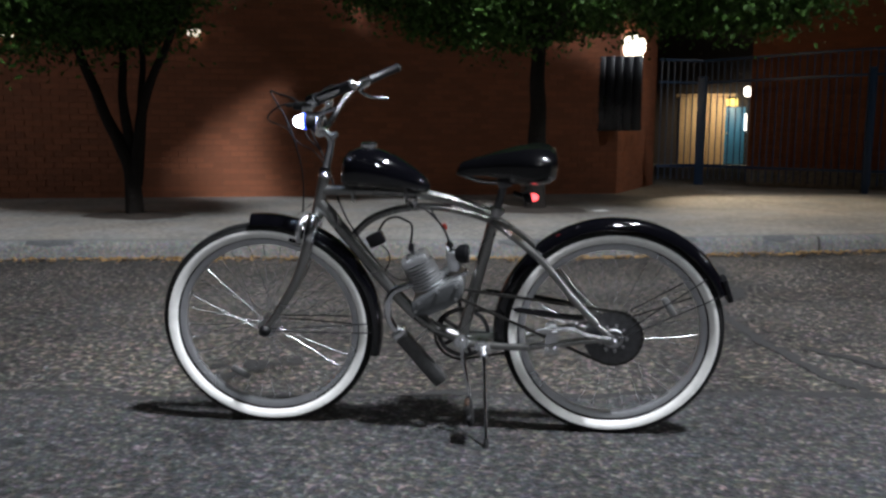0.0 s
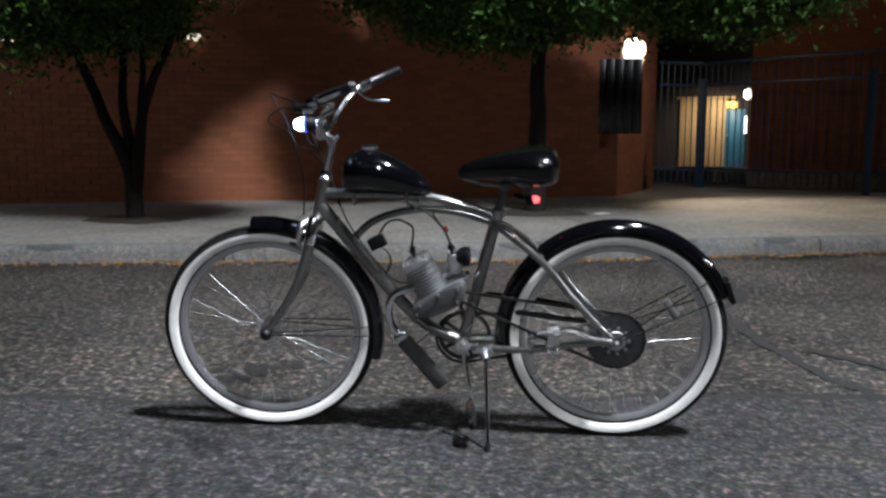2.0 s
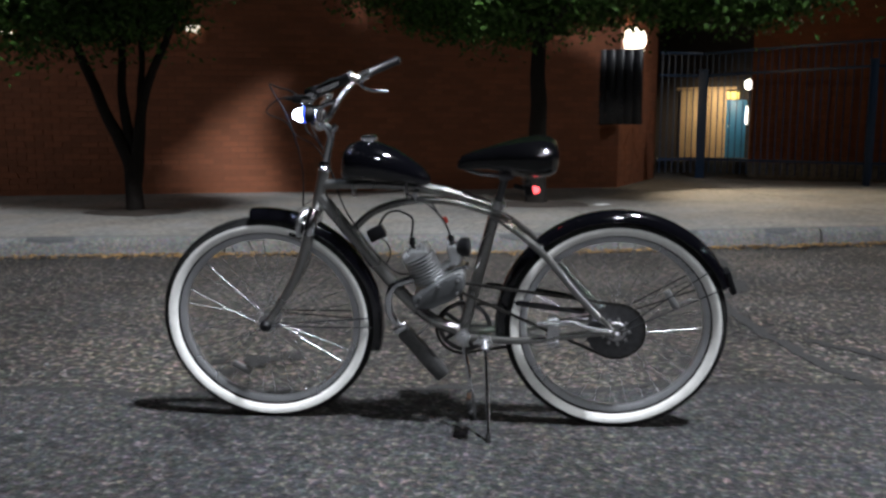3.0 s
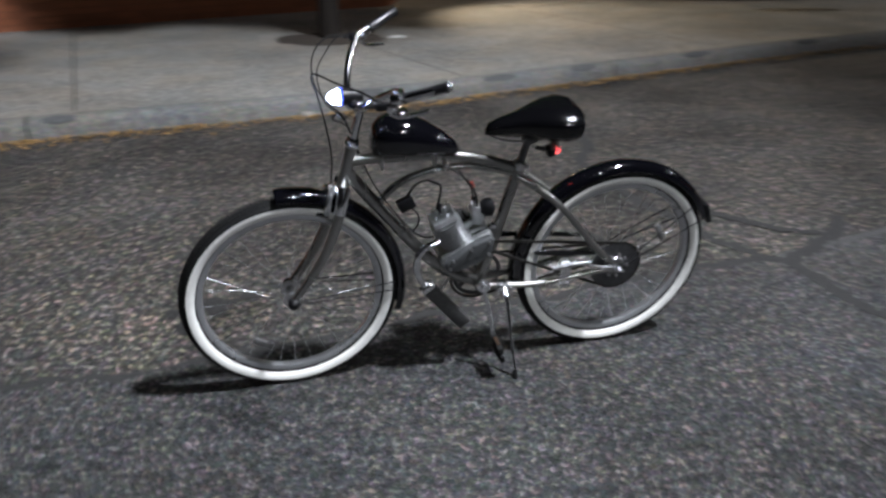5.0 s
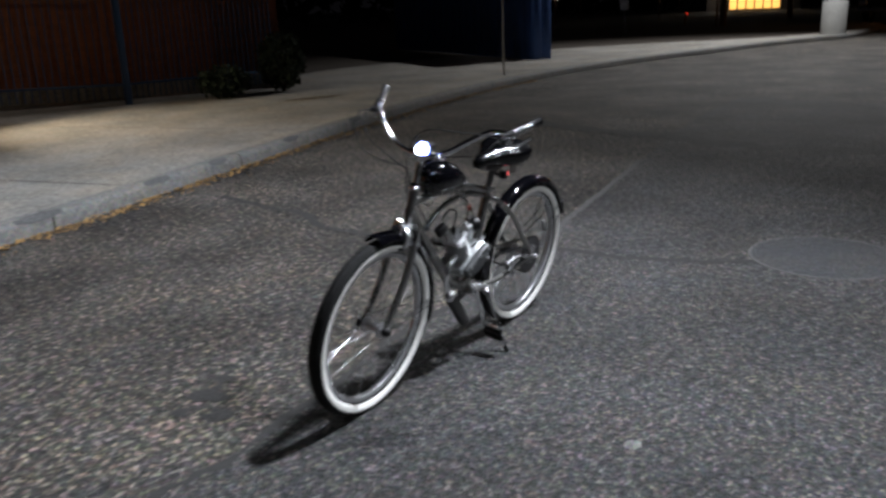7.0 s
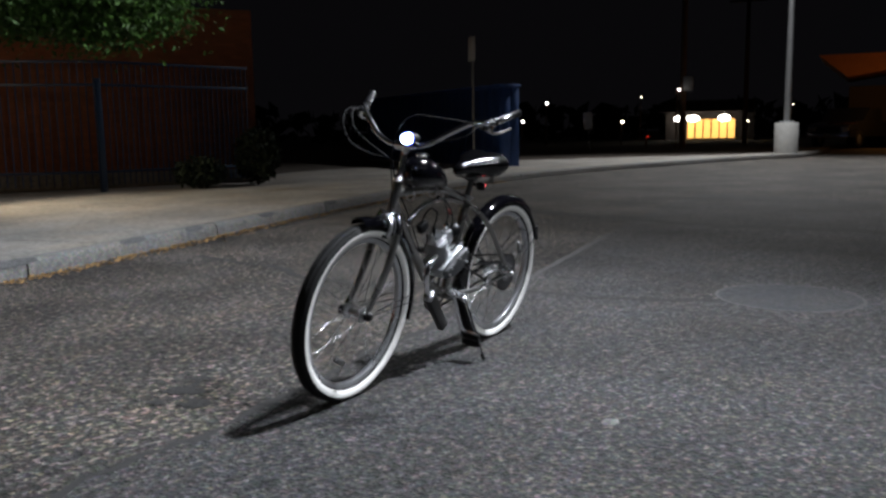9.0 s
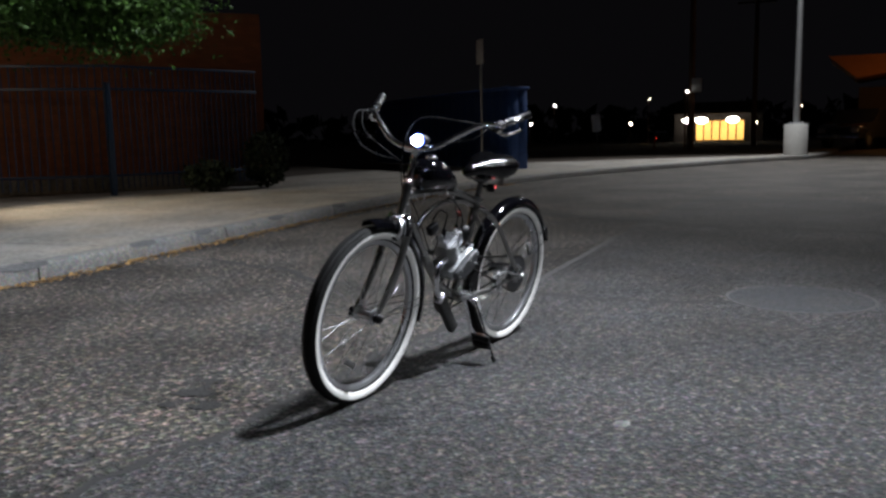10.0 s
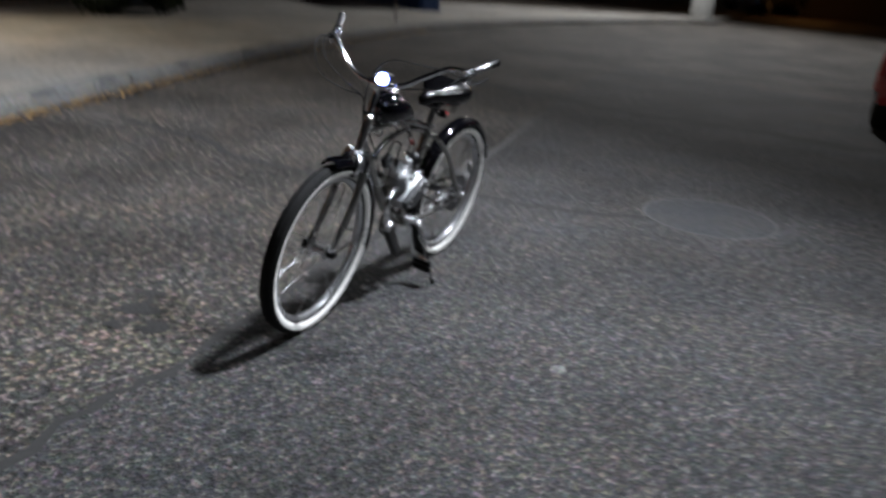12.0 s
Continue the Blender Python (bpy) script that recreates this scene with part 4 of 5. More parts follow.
band("tar_seam", [(0.80, 6.3), (0.85, 5.58), (0.92, 5.21), (0.80, 4.80), (0.92, 4.28), (1.06, 3.91), (1.17, 3.62), (1.32, 3.38), (1.46, 3.22), (1.58, 2.81), (1.79, 2.45), (2.0, 2.2)], 0.06, 0.004, TAR, road, seed=2)
band("tar_seam", [(1.42, 3.26), (1.62, 3.45), (1.80, 3.60), (1.94, 3.84)], 0.065, 0.0045, TAR, road, seed=3)
band("tar_seam", [(1.17, 3.98), (1.40, 3.80), (1.56, 3.66), (1.80, 3.60)], 0.06, 0.005, TAR, road, seed=4)
band("old_joint", [(5.3, 7.4), (5.34, 6.04), (5.37, 4.89), (5.42, 3.92), (5.75, 2.62), (6.2, 0.4)], 0.30, 0.0042, DARK_ASPHALT, road, 0.3, seed=6)
# the near lane has a finer surface, up to a seam that runs along the street
SEAM = [(-45, -14.0), (-14, -2.6), (-6, 0.5), (-3.5, 1.5), (-1.7, 2.28), (-1.1, 2.44), (0.0, 2.84), (0.87, 3.18), (1.43, 3.34), (1.84, 3.54), (2.4, 3.78), (4.11, 4.51), (6.5, 5.5), (9, 6.3)]
bm = B()
p = smoothed([(x, y, 0) for x, y in SEAM], 7)
p = [q + Vector((0, 0.012 * noise.noise(q * 7), 0)) for q in p]
edge = [bm.verts.new(q + Vector((0, 0, 0.002))) for q in p]
front_edge = [bm.verts.new((q.x * 1.2, -32, 0.002)) for q in p]
for k in range(len(p) - 1):
    bm.faces.new((edge[k], front_edge[k], front_edge[k + 1], edge[k + 1]))
part("near_lane", bm, LANE, road, "finer grey asphalt lane", smooth=False)
band("seam_line", [(1.43, 3.34), (1.84, 3.54), (2.4, 3.78), (4.11, 4.51)], 0.05, 0.0036, PAINT, road, 0.12, seed=8)
band("seam_line", [(-3.5, 1.5), (-1.7, 2.28), (-1.1, 2.44), (0.0, 2.84), (0.87, 3.18), (1.4, 3.34)], 0.045, 0.0034, TAR, road, 0.6, seed=9)


def stain(x, y, r, seed):
    """An oil stain with an uneven edge."""
    bm = B()
    c = bm.verts.new((x, y, 0.0032))
    rim = []
    for k in range(26):
        a = 2 * math.pi * k / 26
        q = r * (0.7 + 0.6 * noise.noise(Vector((math.cos(a) * 1.6 + seed, math.sin(a) * 1.6, seed))))
        rim.append(bm.verts.new((x + q * math.cos(a), y + q * 0.9 * math.sin(a), 0.0032)))
    for k in range(26):
        bm.faces.new((c, rim[k], rim[(k + 1) % 26]))
    part("oil_stain", bm, OIL, road, "dark oil stain", smooth=False)


for x, y, r, seed in ((-0.97, 2.93, 0.115, 3), (-1.02, 2.74, 0.085, 7), (-0.86, 3.02, 0.06, 12), (-1.12, 2.86, 0.05, 5)):
    stain(x, y, r, seed)

cover = thing("utility_cover", "round grey patched cover set into the asphalt", "manhole cover")
cover.location = (2.32, 1.98, 0)
bm = B()
lathe(bm, [(0.0, 0.004), (0.391, 0.004), (0.3915, 0.0)], axis="z", steps=48)
part("lid", bm, PATCH, cover)
bm = B()
lathe(bm, [(0.3905, 0.0), (0.391, 0.0045), (0.409, 0.0045), (0.413, 0.0)], axis="z", steps=48)
part("rim_ring", bm, FAINT, cover, "pale ring round the lid")

rnd = random.Random(5)
for x, y, r in ((-1.25, 1.98, 0.012), (-0.12, 1.51, 0.035), (0.62, 1.75, 0.012), (-1.75, 2.6, 0.012), (1.1, 1.3, 0.010)):
    bm = B()
    bmesh.ops.create_icosphere(bm, subdivisions=2, radius=1)
    for v in bm.verts:
        v.co *= 1 + 0.18 * noise.noise(v.co * 1.7 + Vector((x * 9, y * 9, 0)))
        v.co = Vector((v.co.x * r, v.co.y * r * 0.8, v.co.z * min(r * 0.5, 0.005)))
    ob = part("pebble", bm, KERB_CONCRETE)
    ob.location = (x, y, min(r * 0.5, 0.005) * 0.6)
    tagged(ob, "small pale pebble lying on the asphalt", "pebble", "loose pebbles")

bm = B()
box(bm, (0, 0, 0), (0.16, 0.11, 0.006), None, 0.002, 1)
bmesh.ops.subdivide_edges(bm, edges=list(bm.edges), cuts=3, use_grid_fill=True)
for v in bm.verts:
    v.co.z += 0.012 * (1 + noise.noise(v.co * 14))
scrap = part("paper_scrap", bm, material("white_paper", (0.62, 0.62, 0.60), 0.8, 0, 0.1, 30))
scrap.matrix_world = pose(-0.43, 9.0, 0.128, 0, 0, 35)
tagged(scrap, "crumpled white paper scrap lying on the pavement", "litter")
bm = B()
bmesh.ops.create_icosphere(bm, subdivisions=2, radius=1)
for v in bm.verts:
    v.co *= 1 + 0.25 * noise.noise(v.co * 1.5 + Vector((4, 2, 0)))
    v.co = Vector((v.co.x * 0.07, v.co.y * 0.045, v.co.z * 0.025))
stone = part("gutter_stone", bm, CONCRETE)
stone.location = (-1.02, 6.04, 0.014)
tagged(stone, "pale broken stone lying in the gutter leaves", "stone")

# ---- kerb and pavement ----
KERB = [(-16, -0.3), (-9, 2.7), (-4.2, 4.80), (-2.4, 5.56), (-0.75, 6.16), (0.7, 6.92), (2.0, 7.63), (4.25, 8.80), (7.6, 10.3), (11.0, 11.23), (14.1, 11.59), (17.2, 11.63), (20.3, 11.61), (22.5, 11.4), (23.8, 11.15), (27.9, 11.9)]
BACK = [(-27, 6), (-12, 14), (-5, 14), (-3, 16), (-1.5, 30), (0.7, 31), (3.0, 31), (4.4, 16.0), (9.0, 16.4), (13.0, 16.6), (16.0, 15.95), (18.9, 14.6), (21.3, 13.1), (23.2, 12.45), (24.6, 12.35), (28.0, 12.25)]
H = 0.13
line = smoothed([(x, y, 0) for x, y in KERB], 5)
rear = smoothed([(x, y, 0) for x, y in BACK], 5)


def normal_at(i):
    d = (line[min(i + 1, len(line) - 1)] - line[max(i - 1, 0)]).normalized()
    return Vector((-d.y, d.x, 0))


bm = B()
rows = []
for i, p in enumerate(line):
    n = normal_at(i)
    rows.append([bm.verts.new(p + n * 0.152 + Vector((0, 0, H))), bm.verts.new(rear[i] + Vector((0, 0, H)))])
for a, b in zip(rows, rows[1:]):
    bm.faces.new((a[0], b[0], b[1], a[1]))
pavement = setting(part("pavement", bm, CONCRETE, smooth=False), "pale weathered concrete pavement behind the kerb", "pavement")
# kerb stones, cast in lengths with open joints
kerb = setting(new("kerb"), "grey concrete kerb with a rounded edge", "kerb")
dist = [0.0]
for a, b in zip(line, line[1:]):
    dist.append(dist[-1] + (b - a).length)


def along(s):
    for i in range(len(line) - 1):
        if dist[i + 1] >= s:
            t = (s - dist[i]) / (dist[i + 1] - dist[i])
            return line[i].lerp(line[i + 1], t), normal_at(i).lerp(normal_at(i + 1), t)
    return line[-1], normal_at(len(line) - 1)


SECTION = [(0.0, -0.01), (0.0, 0.085), (0.012, 0.112), (0.035, 0.131), (0.150, 0.133), (0.150, -0.01)]
s = 0.0
while s < dist[-1] - 0.1:
    e = min(s + 2.4, dist[-1])
    bm = B()
    rings = []
    for k in range(7):
        p, n = along(s + 0.008 + (e - s - 0.016) * k / 6)
        w = 0.004 * noise.noise(p * 1.3)
        rings.append([bm.verts.new(p + n * (o + w) + Vector((0, 0, z))) for o, z in SECTION])
    for a, b in zip(rings, rings[1:]):
        for k in range(5):
            bm.faces.new((a[k], b[k], b[k + 1], a[k + 1]))
    bm.faces.new(rings[0])
    bm.faces.new(rings[-1][::-1])
    part("kerb_stone", bm, KERB_CONCRETE, kerb)
    s = e
# worn dark patches on the kerb's edge
for k, (s, e) in enumerate(((12.95, 13.3), (14.5, 14.7), (16.5, 16.9), (17.8, 18.12), (18.7, 18.98), (20.05, 20.35), (21.6, 21.9))):
    bm = B()
    rows = []
    for q in range(9):
        p, n = along(s + (e - s) * q / 8)
        w = 0.055 * math.sin(math.pi * (q + 0.4) / 8.8) * (1 + 0.5 * noise.noise(Vector((q * 0.9, k, 0))))
        f = math.sin(math.pi * (q + 0.15) / 8.3) * (0.75 + 0.5 * noise.noise(Vector((q * 1.3, k * 3.1, 2))))
        rows.append([bm.verts.new(p + n * o + Vector((0, 0, z))) for o, z in ((0.0095 - 0.0145 * f, 0.113 - 0.022 * f), (0.009, 0.1155), (0.034, 0.1355), (0.036 + w * f, 0.1375))])
    for a, b in zip(rows, rows[1:]):
        for c in range(3):
            bm.faces.new((a[c], b[c], b[c + 1], a[c + 1]))
    part("worn_edge", bm, KERB_WEAR, kerb, "dark broken edge")
# joints scored across the pavement
for i, s in enumerate((8.7, 11.7, 14.7, 17.7, 20.7, 23.7, 26.7, 29.7, 32.7, 35.7)):
    p, n = along(s)
    bm = B()
    a, b = p + n * 0.16, p + n * 4.2
    d = (b - a).normalized()
    m = Vector((-d.y, d.x, 0)) * 0.008
    bm.faces.new([bm.verts.new(v + Vector((0, 0, H + 0.004))) for v in (a - m, a + m, b + m, b - m)])
    part("scored_joint", bm, SOIL, pavement, smooth=False)

# soil verge beyond the pavement
bm = B()
near = smoothed([(3.4, 27, 0), (5.2, 15.8, 0), (13.0, 16.5, 0), (16.0, 15.85, 0), (18.9, 14.5, 0), (21.3, 13.0, 0), (24.6, 12.25, 0), (28.0, 12.15, 0)], 5)
cols = []
for p in near:
    d = (p - Vector((1.0, 3.0, 0))).normalized()
    cols.append([bm.verts.new(q + Vector((0, 0, 0.11 + drop(q.x, q.y)))) for q in [p + d * s for s in (0, 6, 12, 20, 30, 44, 120)]])
for a, b in zip(cols, cols[1:]):
    for k in range(6):
        bm.faces.new((a[k], b[k], b[k + 1], a[k + 1]))
setting(part("ground", bm, SOIL, smooth=False), "dark bare soil verge behind the pavement", "ground")


def leaves(name, points, size, mat, parent=None, flat=False, seed=0):
    """Many small folded leaves in one mesh."""
    r = np.random.RandomState(seed)
    n = len(points)
    pts = np.array(points, float)
    a, b = r.uniform(0, 2 * np.pi, n), (r.uniform(-0.35, 0.35, n) if flat else r.uniform(-1.2, 1.2, n))
    u = np.stack([np.cos(a) * np.cos(b), np.sin(a) * np.cos(b), np.sin(b)], 1)
    w = r.normal(size=(n, 3))
    if flat:
        w[:, 2] *= 0.2
    v = np.cross(u, w)
    v /= np.linalg.norm(v, axis=1)[:, None]
    if flat:
        v = np.stack([-np.sin(a), np.cos(a), r.uniform(-0.3, 0.3, n)], 1)
    nn = np.cross(u, v)
    s = (size * r.uniform(0.6, 1.3, n))[:, None]
    base, tip = pts - u * s, pts + u * s
    l, rr = pts + v * s * 0.5 + nn * s * 0.18, pts - v * s * 0.5 + nn * s * 0.18
    verts = np.stack([base, l, tip, rr], 1).reshape(-1, 3)
    if flat:
        verts[:, 2] = np.maximum(verts[:, 2], 0.002)
    faces = []
    for i in range(n):
        faces += [(4 * i, 4 * i + 1, 4 * i + 2), (4 * i, 4 * i + 2, 4 * i + 3)]
    me = bpy.data.meshes.new(name)
    me.from_pydata(verts.tolist(), [], faces)
    me.materials.append(mat)
    ob = new(name, me)
    if parent is not None:
        ob.parent = parent
    return ob


# fallen leaves in the gutter
rnd = random.Random(3)
pts = []
for k in range(4200):
    s = rnd.uniform(8, 28)
    p, n = along(s)
    dens = 0.5 + 0.5 * noise.noise(Vector((s * 0.9, 3, 0)))
    if rnd.random() > 0.25 + dens:
        continue
    o = -abs(rnd.gauss(0, 0.09)) - 0.012
    pts.append((*(p + n * o)[:2], 0.006 + rnd.random() * 0.012))
setting(leaves("leaf_litter", pts, 0.023, DEAD_LEAF, flat=True, seed=4), "brown fallen leaves gathered along the kerb", "leaves", "stuff")


# ---- brick walls ----
def brick_wall(name, p, q, h, label, picked=(0, 0), z0=H, bl=0.203, bh=0.064, joint=0.011, thick=0.24):
    """A wall with its front face on the line from p to q, laid brick by brick in running bond."""
    p, q = Vector((*p, 0)), Vector((*q, 0))
    d = (q - p).normalized()
    n = Vector((d.y, -d.x, 0))
    length = (q - p).length
    bm = B()
    box(bm, (p + q) / 2 - n * (thick / 2 + 0.008) + Vector((0, 0, z0 + h / 2)), (length, thick, h), heading(p, q))
    wall = setting(part(name, bm, MORTAR, smooth=False), label, "wall")
    rnd = random.Random(len(name))
    verts, faces, count = [], [], 0
    shared = None
    rows = int(h / (bh + joint))
    for j in range(rows):
        z = z0 + j * (bh + joint)
        x = -(j % 2) * (bl + joint) / 2
        while x < length:
            a, b = max(x, 0.0), min(x + bl, length)
            whole = b - a > bl - 1e-4
            single = picked[0] < a < picked[1] and whole and 0.5 < z < 2.2 and count < 290
            proud = rnd.uniform(-0.0015, 0.0035)
            if b - a > 0.02 and not single:
                c = len(verts)
                for s, t, o in ((a, z, -0.03), (b, z, -0.03), (b, z + bh, -0.03), (a, z + bh, -0.03), (a, z, proud), (b, z, proud), (b, z + bh, proud), (a, z + bh, proud)):
                    verts.append(p + d * s + n * o + Vector((0, 0, t)))
                faces += [tuple(c + k for k in f) for f in ((4, 5, 6, 7), (0, 1, 5, 4), (3, 7, 6, 2), (1, 2, 6, 5), (0, 4, 7, 3))]
            elif single:
                count += 1
                if shared is None:
                    sb = B()
                    box(sb, (0, 0, 0), (bl, 0.035, bh), None, 0.003, 1)
                    first = part("brick", sb, BRICK, wall, smooth=False)
                    shared = first.data
                    ob = first
                else:
                    ob = new("brick", shared)
                    ob.parent = wall
                ob.matrix_world = Matrix.Translation(p + d * (a + bl / 2) + n * (proud - 0.0175) + Vector((0, 0, z + bh / 2))) @ heading(p, q)
            x += bl + joint
    me = bpy.data.meshes.new("brickwork")
    me.from_pydata([tuple(v) for v in verts], [], faces)
    me.materials.append(BRICK)
    ob = new("brickwork", me)
    ob.parent = wall
    ob["kind"] = "stuff"
    return wall


W1, W2 = (-7.56, 8.05), (-0.62, 11.92)
P1 = (-0.31, 14.42)
brick_wall("wall_north", (-11.5, 5.85), W2, 3.4, "tall red brick school wall in dappled lamp light", (5.2, 8.2))
brick_wall("wall_return", W2, P1, 2.75, "short lit brick return wall beside the gate")
brick_wall("wall_wing", (1.20, 15.35), (5.77, 13.62), 3.13, "dark red brick wing behind the fence", (0.1, 4.4))
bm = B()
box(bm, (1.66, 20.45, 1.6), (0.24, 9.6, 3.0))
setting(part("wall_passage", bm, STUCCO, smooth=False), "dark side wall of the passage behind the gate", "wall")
bm = B()
box(bm, (5.66, 17.3, 1.67), (0.2, 7.0, 3.1))
setting(part("wall_wing_side", bm, MORTAR, smooth=False), "dark end wall of the brick wing", "wall")
bm = B()
box(bm, (-16.6, 2.85, 1.7), (12, 0.3, 3.4), heading((-16, 3.4), (-11.5, 5.85)))
setting(part("wall_west", bm, MORTAR, smooth=False), "red brick wall running on", "wall")
bm = B()
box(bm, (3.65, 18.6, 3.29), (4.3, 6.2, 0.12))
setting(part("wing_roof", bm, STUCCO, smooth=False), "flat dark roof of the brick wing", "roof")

bm = B()
box(bm, (3.485, 14.485, 0.255), (4.8, 0.30, 0.25), heading((1.20, 15.35), (5.77, 13.62)), 0.01)
setting(part("wing_plinth", bm, CONCRETE, smooth=False), "low concrete plinth under the brick wing", "plinth")

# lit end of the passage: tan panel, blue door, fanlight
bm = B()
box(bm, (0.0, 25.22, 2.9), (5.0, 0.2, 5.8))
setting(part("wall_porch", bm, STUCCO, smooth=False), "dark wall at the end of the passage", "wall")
porch = thing("porch_screen", "tan ribbed panels beside a lit doorway", "panel")
for k in range(5):
    bm = B()
    box(bm, (-0.31 + 0.256 * k, 25.08, 1.11), (0.246, 0.05, 1.90), None, 0.01)
    part("panel", bm, BEIGE, porch)
bm = B()
box(bm, (0.28, 25.07, 2.11), (1.66, 0.08, 0.08), None, 0.01)
part("top_rail", bm, BEIGE, porch)
door = setting(new("door_1"), "closed blue steel door under a porch lamp", "door")
bm = B()
box(bm, (1.09, 25.08, 0.97), (0.54, 0.06, 1.62), None, 0.008)
part("leaf", bm, BLUE_DOOR, door)
bm = B()
box(bm, (0.99, 25.07, 1.91), (0.30, 0.04, 0.20))
part("fanlight", bm, glow("fanlight_glass", (1.0, 0.78, 0.2), 0.9), door, "small yellow lit pane")
bm = B()
box(bm, (1.37, 25.02, 1.35), (0.05, 0.05, 0.48), None, 0.01)
part("side_light", bm, glow("side_light_glass", (1.0, 0.95, 0.85), 3.0), door, "narrow white lit strip")
bm = B()
rod(bm, (0.90, 25.04, 1.05), (0.90, 25.0, 1.05), 0.03)
part("handle", bm, STEEL, door)
bm = B()
box(bm, (0.45, 24.0, 0.10), (2.1, 2.2, 0.08))
setting(part("porch_floor", bm, CONCRETE, smooth=False), "pale lit concrete floor before the door", "floor")
pl = thing("porch_lamp", "small bright lamp over the blue door", "lamp")
bm = B()
lathe(bm, [(0.0, -0.14), (0.10, -0.10), (0.15, 0.0), (0.10, 0.10), (0.0, 0.14)], (1.39, 24.85, 2.19), axis="x", steps=18)
part("diffuser", bm, LAMP_PORCH, pl, "glowing glass")
bm = B()
box(bm, (1.39, 25.05, 2.19), (0.24, 0.18, 0.16), None, 0.02)
part("back_plate", bm, PLASTIC, pl)

pl = thing("wall_glow", "small white lamp high over the passage", "lamp")
bm = B()
for x in (1.07, 1.30):
    bmesh.ops.create_uvsphere(bm, u_segments=12, v_segments=8, radius=0.11, matrix=Matrix.Translation((x, 24.9, 4.67)))
part("bulbs", bm, LAMP_PORCH, pl, "two glowing bulbs")
bm = B()
box(bm, (1.185, 25.06, 4.67), (0.44, 0.14, 0.12), None, 0.02)
part("back_plate", bm, PLASTIC, pl)

# pier lamp and notice board
pl = thing("wall_lamp", "bright flood lamp on the brick return wall", "lamp")
bm = B()
bmesh.ops.create_uvsphere(bm, u_segments=20, v_segments=12, radius=1, matrix=Matrix.Translation((-0.47, 12.16, 2.19)) @ Matrix.Diagonal((0.17, 0.17, 0.17, 1)))
part("diffuser", bm, LAMP_WARM, pl, "glowing globe")
bm = B()
box(bm, (-0.53, 12.35, 2.19), (0.12, 0.16, 0.12), None, 0.02)
part("bracket", bm, PLASTIC, pl)
nb = thing("notice_board", "dark slatted board hung on the brick pier", "notice board")
m = heading((0.0, 10.6), (0.62, 10.62))
for k in range(5):
    bm = B()
    box(bm, (-0.86 + 0.124 * k, 11.80, 1.52), (0.117, 0.05, 1.02), m, 0.006)
    part("slat", bm, DARK_BOARD, nb)
bm = B()
box(bm, (-0.61, 11.832, 1.52), (0.62, 0.012, 1.0), m)
part("back_panel", bm, DARK_BOARD, nb)
for z in (1.06, 2.00):
    bm = B()
    box(bm, (-0.61, 11.85, z), (0.63, 0.06, 0.05), m, 0.006)
    part("rail", bm, DARK_BOARD, nb)
# Small cream bright spots on the wall, built as glowing hooded boxes.
for x, y, z in ((-5.84, 8.93, 2.39), (-5.56, 9.09, 2.19), (-7.48, 8.02, 2.12)):
    wl = thing("wall_glow", "small cream glowing box high on the brick wall", "lamp", "wall lights")
    bm = B()
    box(bm, (x, y, z), (0.16, 0.10, 0.08), heading(W1, W2), 0.015)
    part("bright_box", bm, glow("cream_glow", (1.0, 0.9, 0.7), 1.2), wl)
    bm = B()
    box(bm, (x - 0.03, y + 0.05, z + 0.05), (0.18, 0.12, 0.03), heading(W1, W2), 0.008)
    part("hood", bm, PLASTIC, wl)

# ---- blue steel fence and gate ----
fence = thing("steel_fence", "tall blue steel picket fence with a gate", "fence")
FL = [(-0.26, 14.3), (0.42, 14.75), (2.76, 13.32), (5.5, 13.4)]
for x, y, r in ((0.42, 14.75, 0.075), (2.76, 13.32, 0.045)):
    bm = B()
    box(bm, (x, y, H + 0.89), (2 * r, 2 * r, 1.78), None, 0.008)
    box(bm, (x, y, H + 1.79), (2 * r + 0.02, 2 * r + 0.02, 0.03), None, 0.01)
    part("post", bm, BLUE_STEEL, fence)
for a, b in zip(FL, FL[1:]):
    for z in (0.32, 1.70, 2.06):
        bm = B()
        box(bm, ((a[0] + b[0]) / 2, (a[1] + b[1]) / 2 - 0.002 * (z > 1), H + z), (math.dist(a, b), 0.035, 0.04), heading(a, b), 0.004)
        part("rail", bm, BLUE_STEEL, fence)
x = -0.22
bm0 = None
while x < 5.48:
    y = float(np.interp(x, [p[0] for p in FL], [p[1] for p in FL]))
    if bm0 is None:
        bm = B()
        box(bm, (0, 0, 1.09), (0.02, 0.02, 1.98), None, 0.002, 1)
        ob = part("picket", bm, BLUE_STEEL, fence, smooth=False)
        bm0 = ob.data
    else:
        ob = new("picket", bm0)
        ob.parent = fence
    ob.location = (x, y, H)
    x += 0.098

# ---- trees ----


